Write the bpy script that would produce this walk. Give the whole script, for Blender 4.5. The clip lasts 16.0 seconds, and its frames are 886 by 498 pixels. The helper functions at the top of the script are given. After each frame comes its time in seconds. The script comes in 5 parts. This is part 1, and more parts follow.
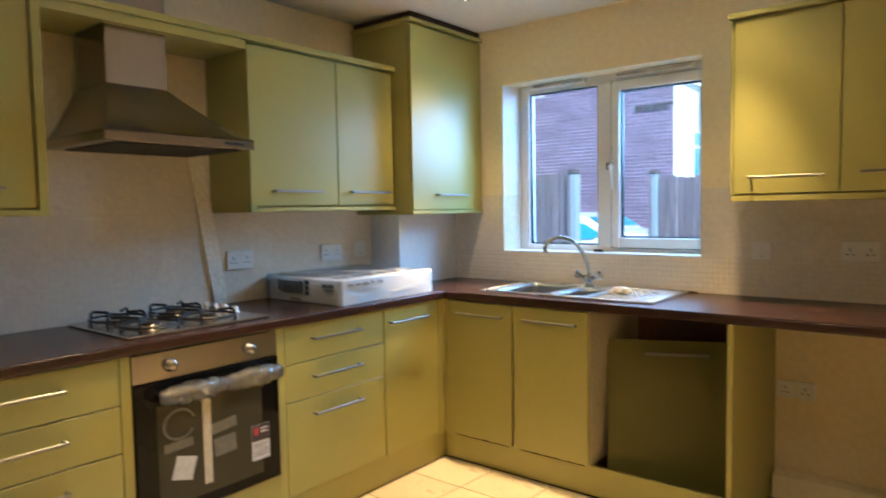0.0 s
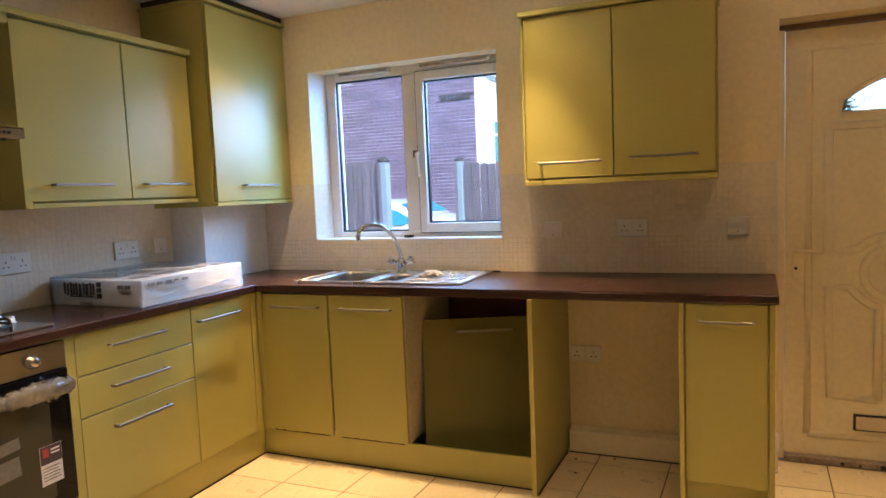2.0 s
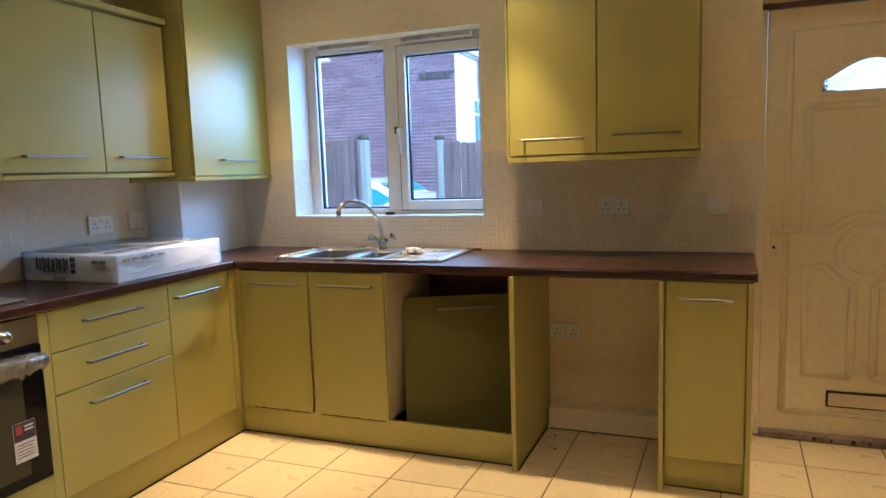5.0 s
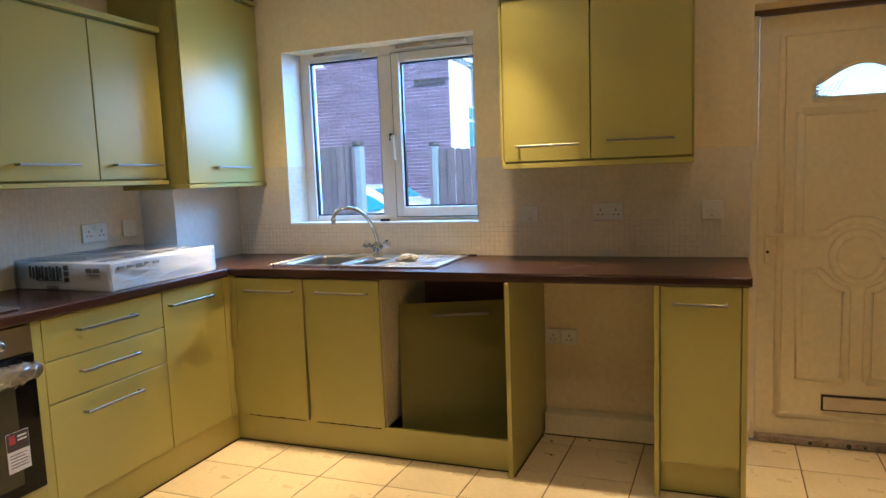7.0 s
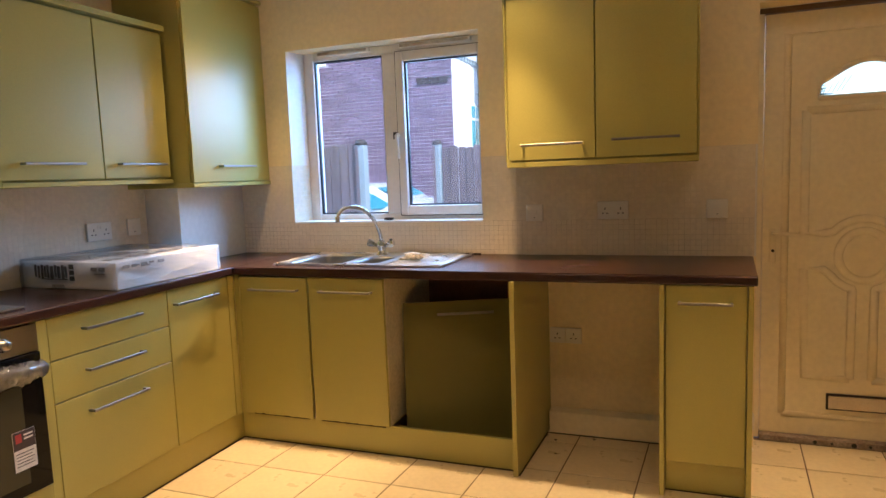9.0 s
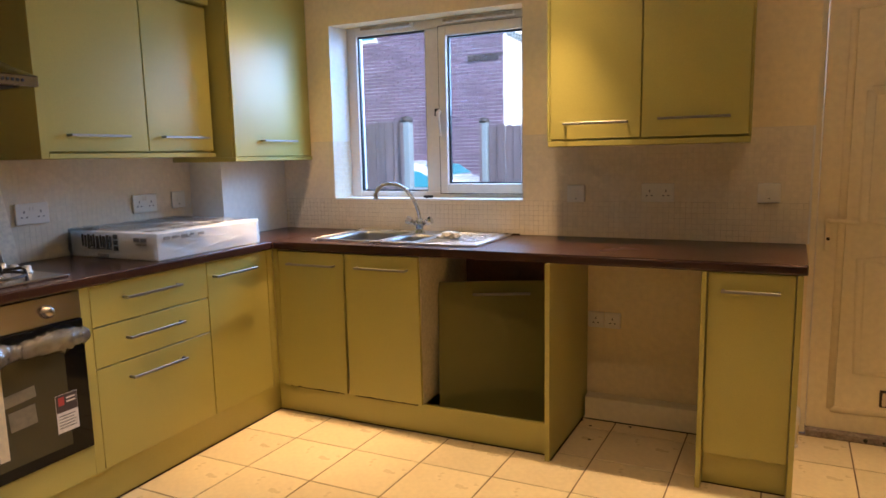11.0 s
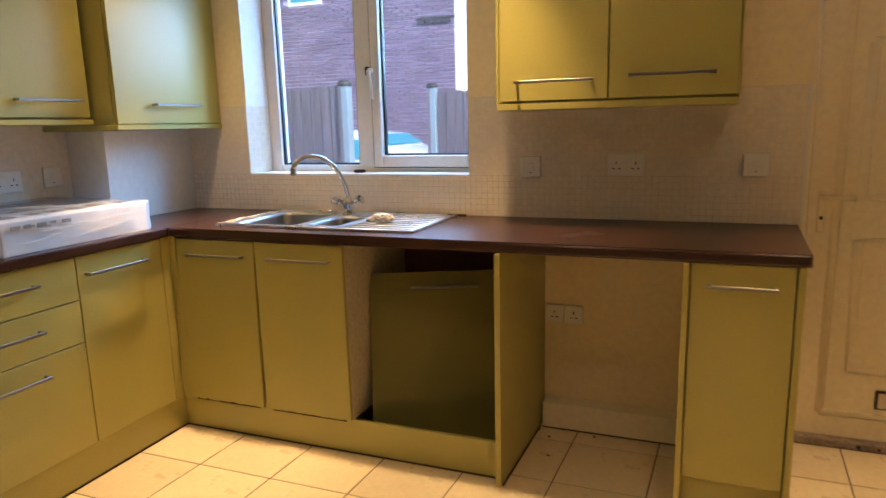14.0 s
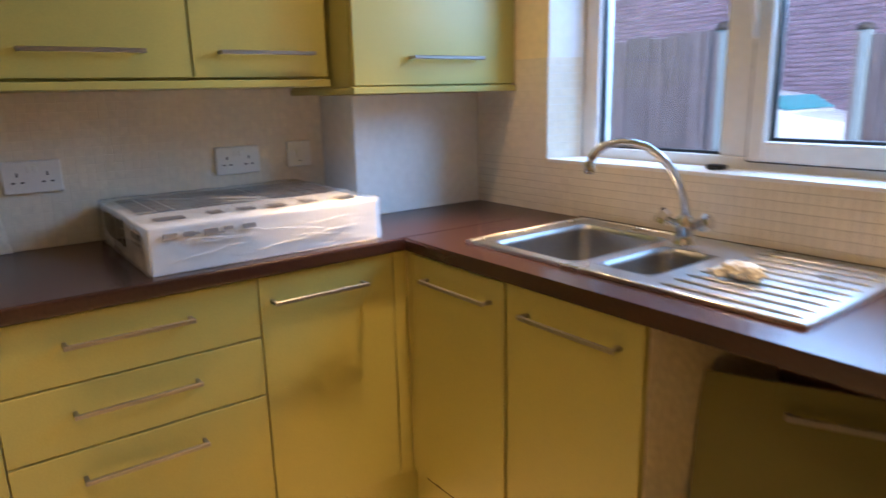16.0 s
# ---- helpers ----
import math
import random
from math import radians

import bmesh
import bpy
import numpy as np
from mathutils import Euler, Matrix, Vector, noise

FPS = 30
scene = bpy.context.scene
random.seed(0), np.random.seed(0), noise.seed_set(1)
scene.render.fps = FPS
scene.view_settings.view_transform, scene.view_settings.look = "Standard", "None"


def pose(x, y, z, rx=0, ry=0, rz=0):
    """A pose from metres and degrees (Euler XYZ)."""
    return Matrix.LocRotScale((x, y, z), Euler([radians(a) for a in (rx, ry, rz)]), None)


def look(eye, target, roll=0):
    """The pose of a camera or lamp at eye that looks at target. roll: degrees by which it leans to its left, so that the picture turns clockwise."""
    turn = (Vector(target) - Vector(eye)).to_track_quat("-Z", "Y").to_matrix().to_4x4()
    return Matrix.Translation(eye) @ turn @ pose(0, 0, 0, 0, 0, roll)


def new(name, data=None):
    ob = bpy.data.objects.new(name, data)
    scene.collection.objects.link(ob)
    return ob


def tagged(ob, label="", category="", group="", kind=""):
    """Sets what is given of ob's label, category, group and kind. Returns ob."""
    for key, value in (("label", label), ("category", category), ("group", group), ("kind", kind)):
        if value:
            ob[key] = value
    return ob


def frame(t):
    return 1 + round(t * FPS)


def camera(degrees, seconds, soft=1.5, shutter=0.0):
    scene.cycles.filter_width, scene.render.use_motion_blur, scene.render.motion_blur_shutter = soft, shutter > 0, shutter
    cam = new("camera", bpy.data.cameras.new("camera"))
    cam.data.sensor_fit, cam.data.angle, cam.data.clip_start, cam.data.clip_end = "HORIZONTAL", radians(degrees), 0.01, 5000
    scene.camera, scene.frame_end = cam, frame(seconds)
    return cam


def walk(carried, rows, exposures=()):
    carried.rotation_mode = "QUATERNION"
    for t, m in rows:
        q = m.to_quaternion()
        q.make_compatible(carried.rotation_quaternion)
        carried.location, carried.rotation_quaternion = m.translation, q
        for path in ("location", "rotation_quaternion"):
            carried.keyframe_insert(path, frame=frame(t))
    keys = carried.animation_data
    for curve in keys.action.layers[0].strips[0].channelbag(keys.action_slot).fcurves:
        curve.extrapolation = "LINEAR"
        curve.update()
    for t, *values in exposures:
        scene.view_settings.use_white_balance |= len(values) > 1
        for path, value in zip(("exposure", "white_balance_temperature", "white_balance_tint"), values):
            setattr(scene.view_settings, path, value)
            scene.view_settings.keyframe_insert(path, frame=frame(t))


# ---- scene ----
cam = camera(67.9, 16.0, 1.5, 0.5)
PATH = [
    (0, (2.767, -3.286, 1.34), (1.514, -1.733, 1.219), -1.0),
    (0.4, (2.765, -3.300, 1.357), (1.418, -1.824, 1.294), -1.3),
    (0.5, (2.753, -3.305, 1.36), (1.419, -1.817, 1.297), -1.8),
    (1, (2.732, -3.32, 1.373), (1.611, -1.664, 1.325), -2.3),
    (1.5, (2.788, -3.303, 1.355), (1.897, -1.516, 1.243), -1.9),
    (2, (2.788, -3.299, 1.342), (2.013, -1.464, 1.168), -2.4),
    (2.5, (2.784, -3.29, 1.334), (2.023, -1.451, 1.14), -2.8),
    (3, (2.769, -3.289, 1.323), (2.017, -1.449, 1.098), -2.7),
    (3.5, (2.769, -3.289, 1.323), (2.028, -1.446, 1.091), -2.5),
    (6, (2.762, -3.29, 1.325), (2.062, -1.431, 1.096), -1.8),
    (6.5, (2.76, -3.297, 1.324), (2.065, -1.435, 1.105), -1.9),
    (7, (2.766, -3.29, 1.325), (2.066, -1.429, 1.108), -2.1),
    (7.5, (2.76, -3.291, 1.328), (2.047, -1.434, 1.114), -2.0),
    (8, (2.755, -3.294, 1.329), (2.056, -1.432, 1.116), -2.0),
    (10.5, (2.772, -3.27, 1.324), (1.993, -1.446, 1.069), -2.2),
    (11, (2.795, -3.234, 1.322), (1.953, -1.442, 1.041), -1.2),
    (11.5, (2.805, -3.188, 1.311), (1.933, -1.417, 0.992), -0.5),
    (12, (2.678, -3.084, 1.303), (1.881, -1.282, 0.96), -0.2),
    (12.5, (2.566, -3.017, 1.314), (1.877, -1.176, 0.945), -1.7),
    (13, (2.561, -2.969, 1.315), (1.929, -1.11, 0.933), -2.1),
    (13.5, (2.595, -2.888, 1.311), (2.002, -1.016, 0.932), -2.0),
    (14, (2.673, -2.724, 1.307), (1.955, -0.895, 0.934), -1.4),
    (14.5, (2.674, -2.524, 1.301), (1.897, -0.718, 0.935), -1.5),
    (15, (2.528, -2.235, 1.306), (1.691, -0.467, 0.888), -1.8),
    (15.5, (2.36, -1.863, 1.27), (1.079, -0.392, 0.828), -2.5),
    (16, (2.156, -1.621, 1.314), (0.597, -0.456, 0.851), -1.4),
]
EXPOSURES = [(0.0, 1.92, 5050, 5), (0.5, 1.92, 5050, 5), (1.0, 1.94, 5500, 14), (1.5, 1.90, 5750, 18), (2.0, 1.83, 5500, 15), (3.0, 1.72, 4980, 8), (6.0, 1.72, 5030, 9), (7.0, 1.72, 4980, 8), (8.0, 1.74, 5280, 14),
             (10.5, 1.67, 5700, 18), (12.0, 1.62, 5620, 16), (13.0, 1.62, 5700, 18), (14.0, 1.68, 5650, 16), (15.0, 1.82, 5650, 17), (15.5, 1.86, 5650, 17), (16.0, 1.60, 5600, 17)]
walk(cam, [(t, look(eye, target, roll)) for t, eye, target, roll in PATH], EXPOSURES)

# ---------------------------------------------------------------- world and lights
world = bpy.data.worlds.new("world")
scene.world = world
world.use_nodes = True
wn = world.node_tree
sky = wn.nodes.new("ShaderNodeTexSky")
sky.sky_type, sky.sun_disc = "NISHITA", False
sky.sun_elevation, sky.sun_rotation = radians(32), radians(125)
wn.links.new(sky.outputs["Color"], wn.nodes["Background"].inputs["Color"])
wn.nodes["Background"].inputs["Strength"].default_value = 0.15


def lamp(name, kind, m, energy, colour, **settings):
    data = bpy.data.lights.new(name, kind)
    data.energy, data.color = energy, colour
    for key, value in settings.items():
        if key == "angle":
            data.angle = value
        elif key == "size":
            data.shape, data.size, data.size_y = "RECTANGLE", value[0], value[1]
        elif key == "spread":
            data.spread = value
        elif key == "cone":
            data.spot_size, data.spot_blend, data.shadow_soft_size = radians(value[0]), value[1], value[2]
    ob = new(name, data)
    ob.matrix_world = m
    return ob


lamp("sun", "SUN", look((0, 0, 10), (-3.2, 2.2, 7.6)), 2.1, (0.93, 0.96, 1.0), angle=radians(12))
# the sky's light in the opening of the window
lamp("window_daylight", "AREA", look((1.24, 0.68, 1.90), (0.82, -0.22, 0.74)), 17.0, (0.39, 0.66, 1.0), size=(1.02, 0.85), spread=radians(160))
CEIL = 2.39
# x, y of each ceiling lamp, the watts and cone of its beam, the watts of its wide spill
# the two lamps at y -2.1 are unseen, added to light the room
DOWNLIGHTS = [(0.78, -0.61, 86, 44, 9), (1.985, -0.55, 56, 56, 5), (3.2, -0.56, 38, 46, 1), (1.0, -1.97, 32, 62, 4), (1.99, -2.1, 54, 56, 12), (3.2, -2.1, 48, 56, 12)]
WARM = (1.0, 0.61, 0.25)
for lx, ly, watts, cone, spill in DOWNLIGHTS:
    down = look((lx, ly, CEIL - 0.03), (lx, ly + 0.001, 0))
    lamp("downlight_beam", "SPOT", down, watts, WARM, cone=(cone, 1.0, 0.03))
    lamp("downlight_spill", "SPOT", down, spill, WARM, cone=(104, 0.9, 0.03))


# ---------------------------------------------------------------- materials


def material(name, colour, rough=0.5, metal=0.0, second=None, scale=3.0, amount=0.35, fine=60.0, fine_amount=0.12,
             bump=0.05, bump_scale=80.0, stretch=(1, 1, 1), spec=0.5, coat=0.0, vary=0.0, rough_vary=0.12, per_island=False):
    """A painted or bare surface: base colour broken up at two scales, uneven gloss and fine relief."""
    m = bpy.data.materials.new(name)
    m.use_nodes = True
    nt = m.node_tree
    b = nt.nodes["Principled BSDF"]
    tc = nt.nodes.new("ShaderNodeTexCoord")
    mp = nt.nodes.new("ShaderNodeMapping")
    mp.inputs["Scale"].default_value = stretch
    nt.links.new(tc.outputs["Object"], mp.inputs["Vector"])
    n1, n2, n3 = (nt.nodes.new("ShaderNodeTexNoise") for _ in range(3))
    for n, s, d in ((n1, scale, 4), (n2, fine, 3), (n3, bump_scale, 2)):
        n.inputs["Scale"].default_value, n.inputs["Detail"].default_value = s, d
        nt.links.new(mp.outputs["Vector"], n.inputs["Vector"])
    second = second or tuple(c * 0.82 for c in colour)
    r1 = nt.nodes.new("ShaderNodeMapRange")
    r1.inputs["From Min"].default_value, r1.inputs["From Max"].default_value = 0.35, 0.7
    r1.inputs["To Max"].default_value = amount
    nt.links.new(n1.outputs["Fac"], r1.inputs["Value"])
    mix = nt.nodes.new("ShaderNodeMix")
    mix.data_type = "RGBA"
    mix.inputs["A"].default_value, mix.inputs["B"].default_value = (*colour, 1), (*second, 1)
    nt.links.new(r1.outputs["Result"], mix.inputs["Factor"])
    hsv = nt.nodes.new("ShaderNodeHueSaturation")
    nt.links.new(mix.outputs["Result"], hsv.inputs["Color"])
    r2 = nt.nodes.new("ShaderNodeMapRange")
    r2.inputs["From Min"].default_value, r2.inputs["From Max"].default_value = 0.3, 0.7
    r2.inputs["To Min"].default_value, r2.inputs["To Max"].default_value = 1 - fine_amount, 1 + fine_amount
    nt.links.new(n2.outputs["Fac"], r2.inputs["Value"])
    value = r2.outputs["Result"]
    if vary:
        if per_island:
            rnd = nt.nodes.new("ShaderNodeNewGeometry").outputs["Random Per Island"]
        else:
            rnd = nt.nodes.new("ShaderNodeObjectInfo").outputs["Random"]
        r4 = nt.nodes.new("ShaderNodeMapRange")
        r4.inputs["To Min"].default_value, r4.inputs["To Max"].default_value = 1 - vary, 1 + vary
        nt.links.new(rnd, r4.inputs["Value"])
        mul = nt.nodes.new("ShaderNodeMath")
        mul.operation = "MULTIPLY"
        nt.links.new(value, mul.inputs[0])
        nt.links.new(r4.outputs["Result"], mul.inputs[1])
        value = mul.outputs["Value"]
    nt.links.new(value, hsv.inputs["Value"])
    nt.links.new(hsv.outputs["Color"], b.inputs["Base Color"])
    r3 = nt.nodes.new("ShaderNodeMapRange")
    r3.inputs["To Min"].default_value, r3.inputs["To Max"].default_value = max(0.02, rough - rough_vary), min(1, rough + rough_vary)
    nt.links.new(n1.outputs["Fac"], r3.inputs["Value"])
    nt.links.new(r3.outputs["Result"], b.inputs["Roughness"])
    b.inputs["Metallic"].default_value = metal
    b.inputs["Specular IOR Level"].default_value = spec
    b.inputs["Coat Weight"].default_value = coat
    if bump:
        bp = nt.nodes.new("ShaderNodeBump")
        bp.inputs["Strength"].default_value, bp.inputs["Distance"].default_value = bump, 0.004
        nt.links.new(n3.outputs["Fac"], bp.inputs["Height"])
        nt.links.new(bp.outputs["Normal"], b.inputs["Normal"])
    return m


def glass_material(name, tint, rough=0.0, ior=1.4, haze=0.0):
    """A thin clear sheet: see-through, with a Fresnel gloss and, where it is milky or stands for reflected sky, a
    little white haze.
    """
    m = bpy.data.materials.new(name)
    m.use_nodes = True
    nt = m.node_tree
    out = nt.nodes["Material Output"]
    nt.nodes.remove(nt.nodes["Principled BSDF"])
    tr, gl, mx, fr = (nt.nodes.new(k) for k in ("ShaderNodeBsdfTransparent", "ShaderNodeBsdfGlossy", "ShaderNodeMixShader", "ShaderNodeFresnel"))
    tr.inputs["Color"].default_value = (*tint, 1)
    gl.inputs["Roughness"].default_value = rough
    fr.inputs["IOR"].default_value = ior
    clear = tr.outputs["BSDF"]
    if haze:
        df, hz = nt.nodes.new("ShaderNodeBsdfDiffuse"), nt.nodes.new("ShaderNodeMixShader")
        df.inputs["Color"].default_value = (0.8, 0.8, 0.8, 1)
        hz.inputs["Fac"].default_value = haze
        nt.links.new(clear, hz.inputs[1])
        nt.links.new(df.outputs["BSDF"], hz.inputs[2])
        clear = hz.outputs["Shader"]
    nt.links.new(fr.outputs["Fac"], mx.inputs["Fac"])
    nt.links.new(clear, mx.inputs[1])
    nt.links.new(gl.outputs["BSDF"], mx.inputs[2])
    nt.links.new(mx.outputs["Shader"], out.inputs["Surface"])
    return m


def emitter(name, colour, strength):
    m = bpy.data.materials.new(name)
    m.use_nodes = True
    b = m.node_tree.nodes["Principled BSDF"]
    b.inputs["Base Color"].default_value = (*colour, 1)
    b.inputs["Emission Color"].default_value, b.inputs["Emission Strength"].default_value = (*colour, 1), strength
    return m


GREEN = material("green_laminate", (0.415, 0.385, 0.104), 0.33, second=(0.385, 0.355, 0.093), scale=2.2, amount=0.5, fine=240, fine_amount=0.04, bump=0.015, bump_scale=500, spec=0.5, rough_vary=0.06)
CARCASS = material("cream_melamine", (0.62, 0.56, 0.42), 0.5, scale=4, bump=0.03)
WALLPAINT = material("cream_wall_paint", (0.84, 0.72, 0.46), 0.75, second=(0.80, 0.68, 0.425), scale=1.6, amount=0.6, fine=35, fine_amount=0.05, bump=0.25, bump_scale=120, spec=0.3)
CEILPAINT = material("white_ceiling_paint", (0.78, 0.75, 0.70), 0.85, scale=1.5, amount=0.3, fine=30, fine_amount=0.03, bump=0.2, bump_scale=90, spec=0.2)
WORKTOP = material("dark_brown_worktop_laminate", (0.046, 0.019, 0.013), 0.25, second=(0.036, 0.015, 0.011), scale=3, amount=0.7, fine=120, fine_amount=0.14, bump=0.03, bump_scale=300, spec=0.5, rough_vary=0.06)
STEEL = material("brushed_stainless_steel", (0.54, 0.50, 0.46), 0.26, 1.0, scale=2, amount=0.2, fine=60, fine_amount=0.02, bump=0.0, stretch=(2, 1, 8), rough_vary=0.04)
HOODSTEEL = material("dull_brushed_hood_steel", (0.38, 0.35, 0.32), 0.22, 1.0, scale=2, amount=0.3, fine=60, fine_amount=0.03, bump=0.0, stretch=(2, 1, 8), rough_vary=0.04)
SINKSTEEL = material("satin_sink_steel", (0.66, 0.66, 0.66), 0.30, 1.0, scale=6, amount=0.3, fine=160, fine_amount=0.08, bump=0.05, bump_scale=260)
# darker copy of the sink steel, with the bowls' inner shade in its colour
SHADEDSTEEL = material("shade_darkened_bowl_steel", (0.36, 0.36, 0.36), 0.36, 1.0, scale=6, amount=0.3, fine=160, fine_amount=0.08, bump=0.05, bump_scale=260)
CHROME = material("chrome_plating", (0.75, 0.75, 0.76), 0.08, 1.0, scale=8, amount=0.15, fine=200, fine_amount=0.03, bump=0.0, rough_vary=0.04)
HANDLE = material("satin_nickel_bar", (0.34, 0.325, 0.30), 0.36, 1.0, scale=12, amount=0.4, fine=300, fine_amount=0.08, bump=0.03)
TILE = material("cream_floor_tile", (0.76, 0.645, 0.42), 0.30, second=(0.69, 0.565, 0.35), scale=5, amount=0.45, fine=40, fine_amount=0.05, bump=0.12, bump_scale=60, vary=0.06)
GROUT = material("dirty_floor_grout", (0.22, 0.155, 0.095), 0.9, scale=9, amount=0.8, fine=90, fine_amount=0.3, bump=0.5, bump_scale=200)
MOSAIC = material("glazed_mosaic_tile", (0.79, 0.715, 0.575), 0.25, second=(0.75, 0.675, 0.535), scale=3, amount=0.5, fine=50, fine_amount=0.05, bump=0.12, bump_scale=70, vary=0.025, per_island=True)
MOSAICP = material("glazed_mosaic_tile_piece", (0.79, 0.715, 0.575), 0.25, second=(0.75, 0.675, 0.535), scale=3, amount=0.5, fine=50, fine_amount=0.05, bump=0.12, bump_scale=70, vary=0.025)
MGROUT = material("mosaic_grout", (0.76, 0.69, 0.555), 0.4, second=(0.60, 0.52, 0.40), scale=1.7, amount=0.6, fine=60, fine_amount=0.06, bump=0.1)
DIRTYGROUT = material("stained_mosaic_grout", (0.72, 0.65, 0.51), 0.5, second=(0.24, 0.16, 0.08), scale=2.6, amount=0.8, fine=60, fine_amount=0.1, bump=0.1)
UPVC = material("white_upvc", (0.80, 0.79, 0.76), 0.32, scale=3, amount=0.25, fine=40, fine_amount=0.03, bump=0.03)
DOORUPVC = material("white_door_skin", (0.87, 0.79, 0.58), 0.32, second=(0.83, 0.745, 0.53), scale=2, amount=0.4, fine=40, fine_amount=0.04, bump=0.06, bump_scale=180)
GASKET = material("black_rubber_gasket", (0.015, 0.017, 0.02), 0.5, bump=0.05)
# green laminate darkened for the loose door: the gap's shade is in the colour
SHADEDGREEN = material("shade_darkened_green_laminate", (0.175, 0.162, 0.037), 0.42, second=(0.145, 0.135, 0.031), scale=2.2, amount=0.5, fine=240, fine_amount=0.04, bump=0.015, bump_scale=500, spec=0.4)
DARK = material("dark_recess", (0.012, 0.010, 0.008), 0.6, bump=0.05)
BLACKIRON = material("black_cast_iron", (0.012, 0.012, 0.013), 0.45, scale=20, fine=150, fine_amount=0.3, bump=0.3, bump_scale=300)
OVENGLASS = material("black_oven_glass", (0.006, 0.006, 0.006), 0.05, scale=3, bump=0.0, rough_vary=0.02, spec=0.22)
OVENPANE = material("smoked_oven_window", (0.062, 0.057, 0.033), 0.05, scale=4, amount=0.7, fine_amount=0.0, bump=0.0, rough_vary=0.01, spec=0.25)
PAPER = material("white_paper_label", (0.76, 0.74, 0.70), 0.6, scale=6, amount=0.2, bump=0.1)
REDINK = material("red_print", (0.45, 0.05, 0.05), 0.5, bump=0.02)
DARKINK = material("dark_print", (0.05, 0.035, 0.04), 0.5, bump=0.02)
BLACKINK = material("black_print", (0.02, 0.02, 0.02), 0.5, scale=30, amount=0.4, bump=0.02)
CARTON = material("white_carton", (0.88, 0.86, 0.83), 0.42, second=(0.83, 0.80, 0.76), scale=4, amount=0.4, fine=30, fine_amount=0.04, bump=0.15, bump_scale=40)
FILM = glass_material("clear_stretch_film", (0.98, 0.98, 0.98), 0.05, 1.7, 0.05)
FOLD = material("film_fold", (0.90, 0.90, 0.89), 0.16, scale=20, amount=0.2, bump=0.05, coat=0.4)
WRAP = glass_material("crinkled_clear_wrap", (0.9, 0.9, 0.9), 0.06, 1.9, 0.10)
PLASTIC = material("white_moulded_plastic", (0.80, 0.78, 0.72), 0.35, scale=6, amount=0.15, fine=80, fine_amount=0.02, bump=0.02)
SOCKETDARK = material("socket_slot_black", (0.01, 0.01, 0.01), 0.6, bump=0.0)
TAPE = material("cream_masking_tape", (0.72, 0.66, 0.50), 0.6, scale=12, amount=0.4, bump=0.2)
BATTEN = material("pale_cream_board", (0.86, 0.80, 0.66), 0.5, scale=7, amount=0.3, bump=0.1)
GREYINK = material("dark_grey_print", (0.13, 0.12, 0.125), 0.5, second=(0.30, 0.28, 0.28), scale=40, amount=0.8, bump=0.02)
GHOST = material("dim_pane_shapes", (0.21, 0.195, 0.145), 0.5, second=(0.15, 0.14, 0.10), scale=9, amount=0.6, bump=0.05)
PALEINK = material("pale_grey_print", (0.38, 0.35, 0.32), 0.5, scale=30, amount=0.4, bump=0.02)
# grime of joints, sealant and crumbs; also the painted shade under the sink doors
GRIMESHADE = material("dark_grime_and_gap_shade", (0.035, 0.022, 0.012), 0.8, scale=20, amount=0.6, bump=0.4)
CLOTH = material("beige_damp_cloth", (0.72, 0.65, 0.50), 0.9, scale=30, amount=0.7, fine=200, fine_amount=0.2, bump=0.8, bump_scale=150)
# the haze here imitates sky reflected in the clear panes
WINGLASS = glass_material("window_glass", (0.95, 0.97, 0.98), 0.0, 1.45, 0.05)
DOORGLASS = glass_material("obscured_door_glass", (0.92, 0.97, 0.97), 0.25, 1.4, 0.05)
BRICK = material("red_purple_brick", (0.180, 0.120, 0.168), 0.85, second=(0.135, 0.085, 0.122), scale=2.5, amount=0.7, fine=30, fine_amount=0.2, bump=0.5, bump_scale=60, vary=0.22, per_island=True)
BRICKP = material("red_purple_brick_piece", (0.180, 0.120, 0.168), 0.85, second=(0.135, 0.085, 0.122), scale=2.5, amount=0.7, fine=30, fine_amount=0.2, bump=0.5, bump_scale=60, vary=0.22)
MORTAR = material("pale_brick_mortar", (0.20, 0.13, 0.145), 0.9, second=(0.85, 0.80, 0.82), scale=1.7, amount=1.0, stretch=(0.6, 1, 1.6), fine=60, fine_amount=0.2, bump=0.4)
RENDERW = material("white_wall_render", (0.82, 0.83, 0.82), 0.8, scale=2, amount=0.3, bump=0.3)
FENCE = material("weathered_fence_board", (0.165, 0.125, 0.13), 0.85, second=(0.075, 0.052, 0.055), scale=4, amount=0.8, fine=45, fine_amount=0.3, bump=0.6, bump_scale=60, stretch=(6, 6, 0.6), vary=0.18)
CONCRETE = material("pale_concrete_post", (0.24, 0.29, 0.30), 0.9, scale=6, amount=0.5, fine=70, fine_amount=0.15, bump=0.4)
TARMAC = material("wet_tarmac", (0.06, 0.06, 0.062), 0.7, scale=2, amount=0.6, fine=120, fine_amount=0.3, bump=0.5, bump_scale=150)
CARWHITE = material("white_car_paint", (0.80, 0.82, 0.84), 0.25, scale=2, amount=0.1, bump=0.0, coat=0.6)
CARGLASS = material("tinted_car_glass", (0.03, 0.26, 0.31), 0.08, scale=2, amount=0.2, bump=0.0, spec=0.8)
RUBBER = material("black_tyre_rubber", (0.02, 0.02, 0.02), 0.8, bump=0.3)
LEAF = material("dark_conifer_leaf", (0.05, 0.085, 0.05), 0.7, second=(0.03, 0.05, 0.03), scale=5, amount=0.7, bump=0.2, vary=0.3, per_island=True)
BARK = material("tree_bark", (0.10, 0.07, 0.05), 0.9, scale=8, amount=0.6, bump=0.6)
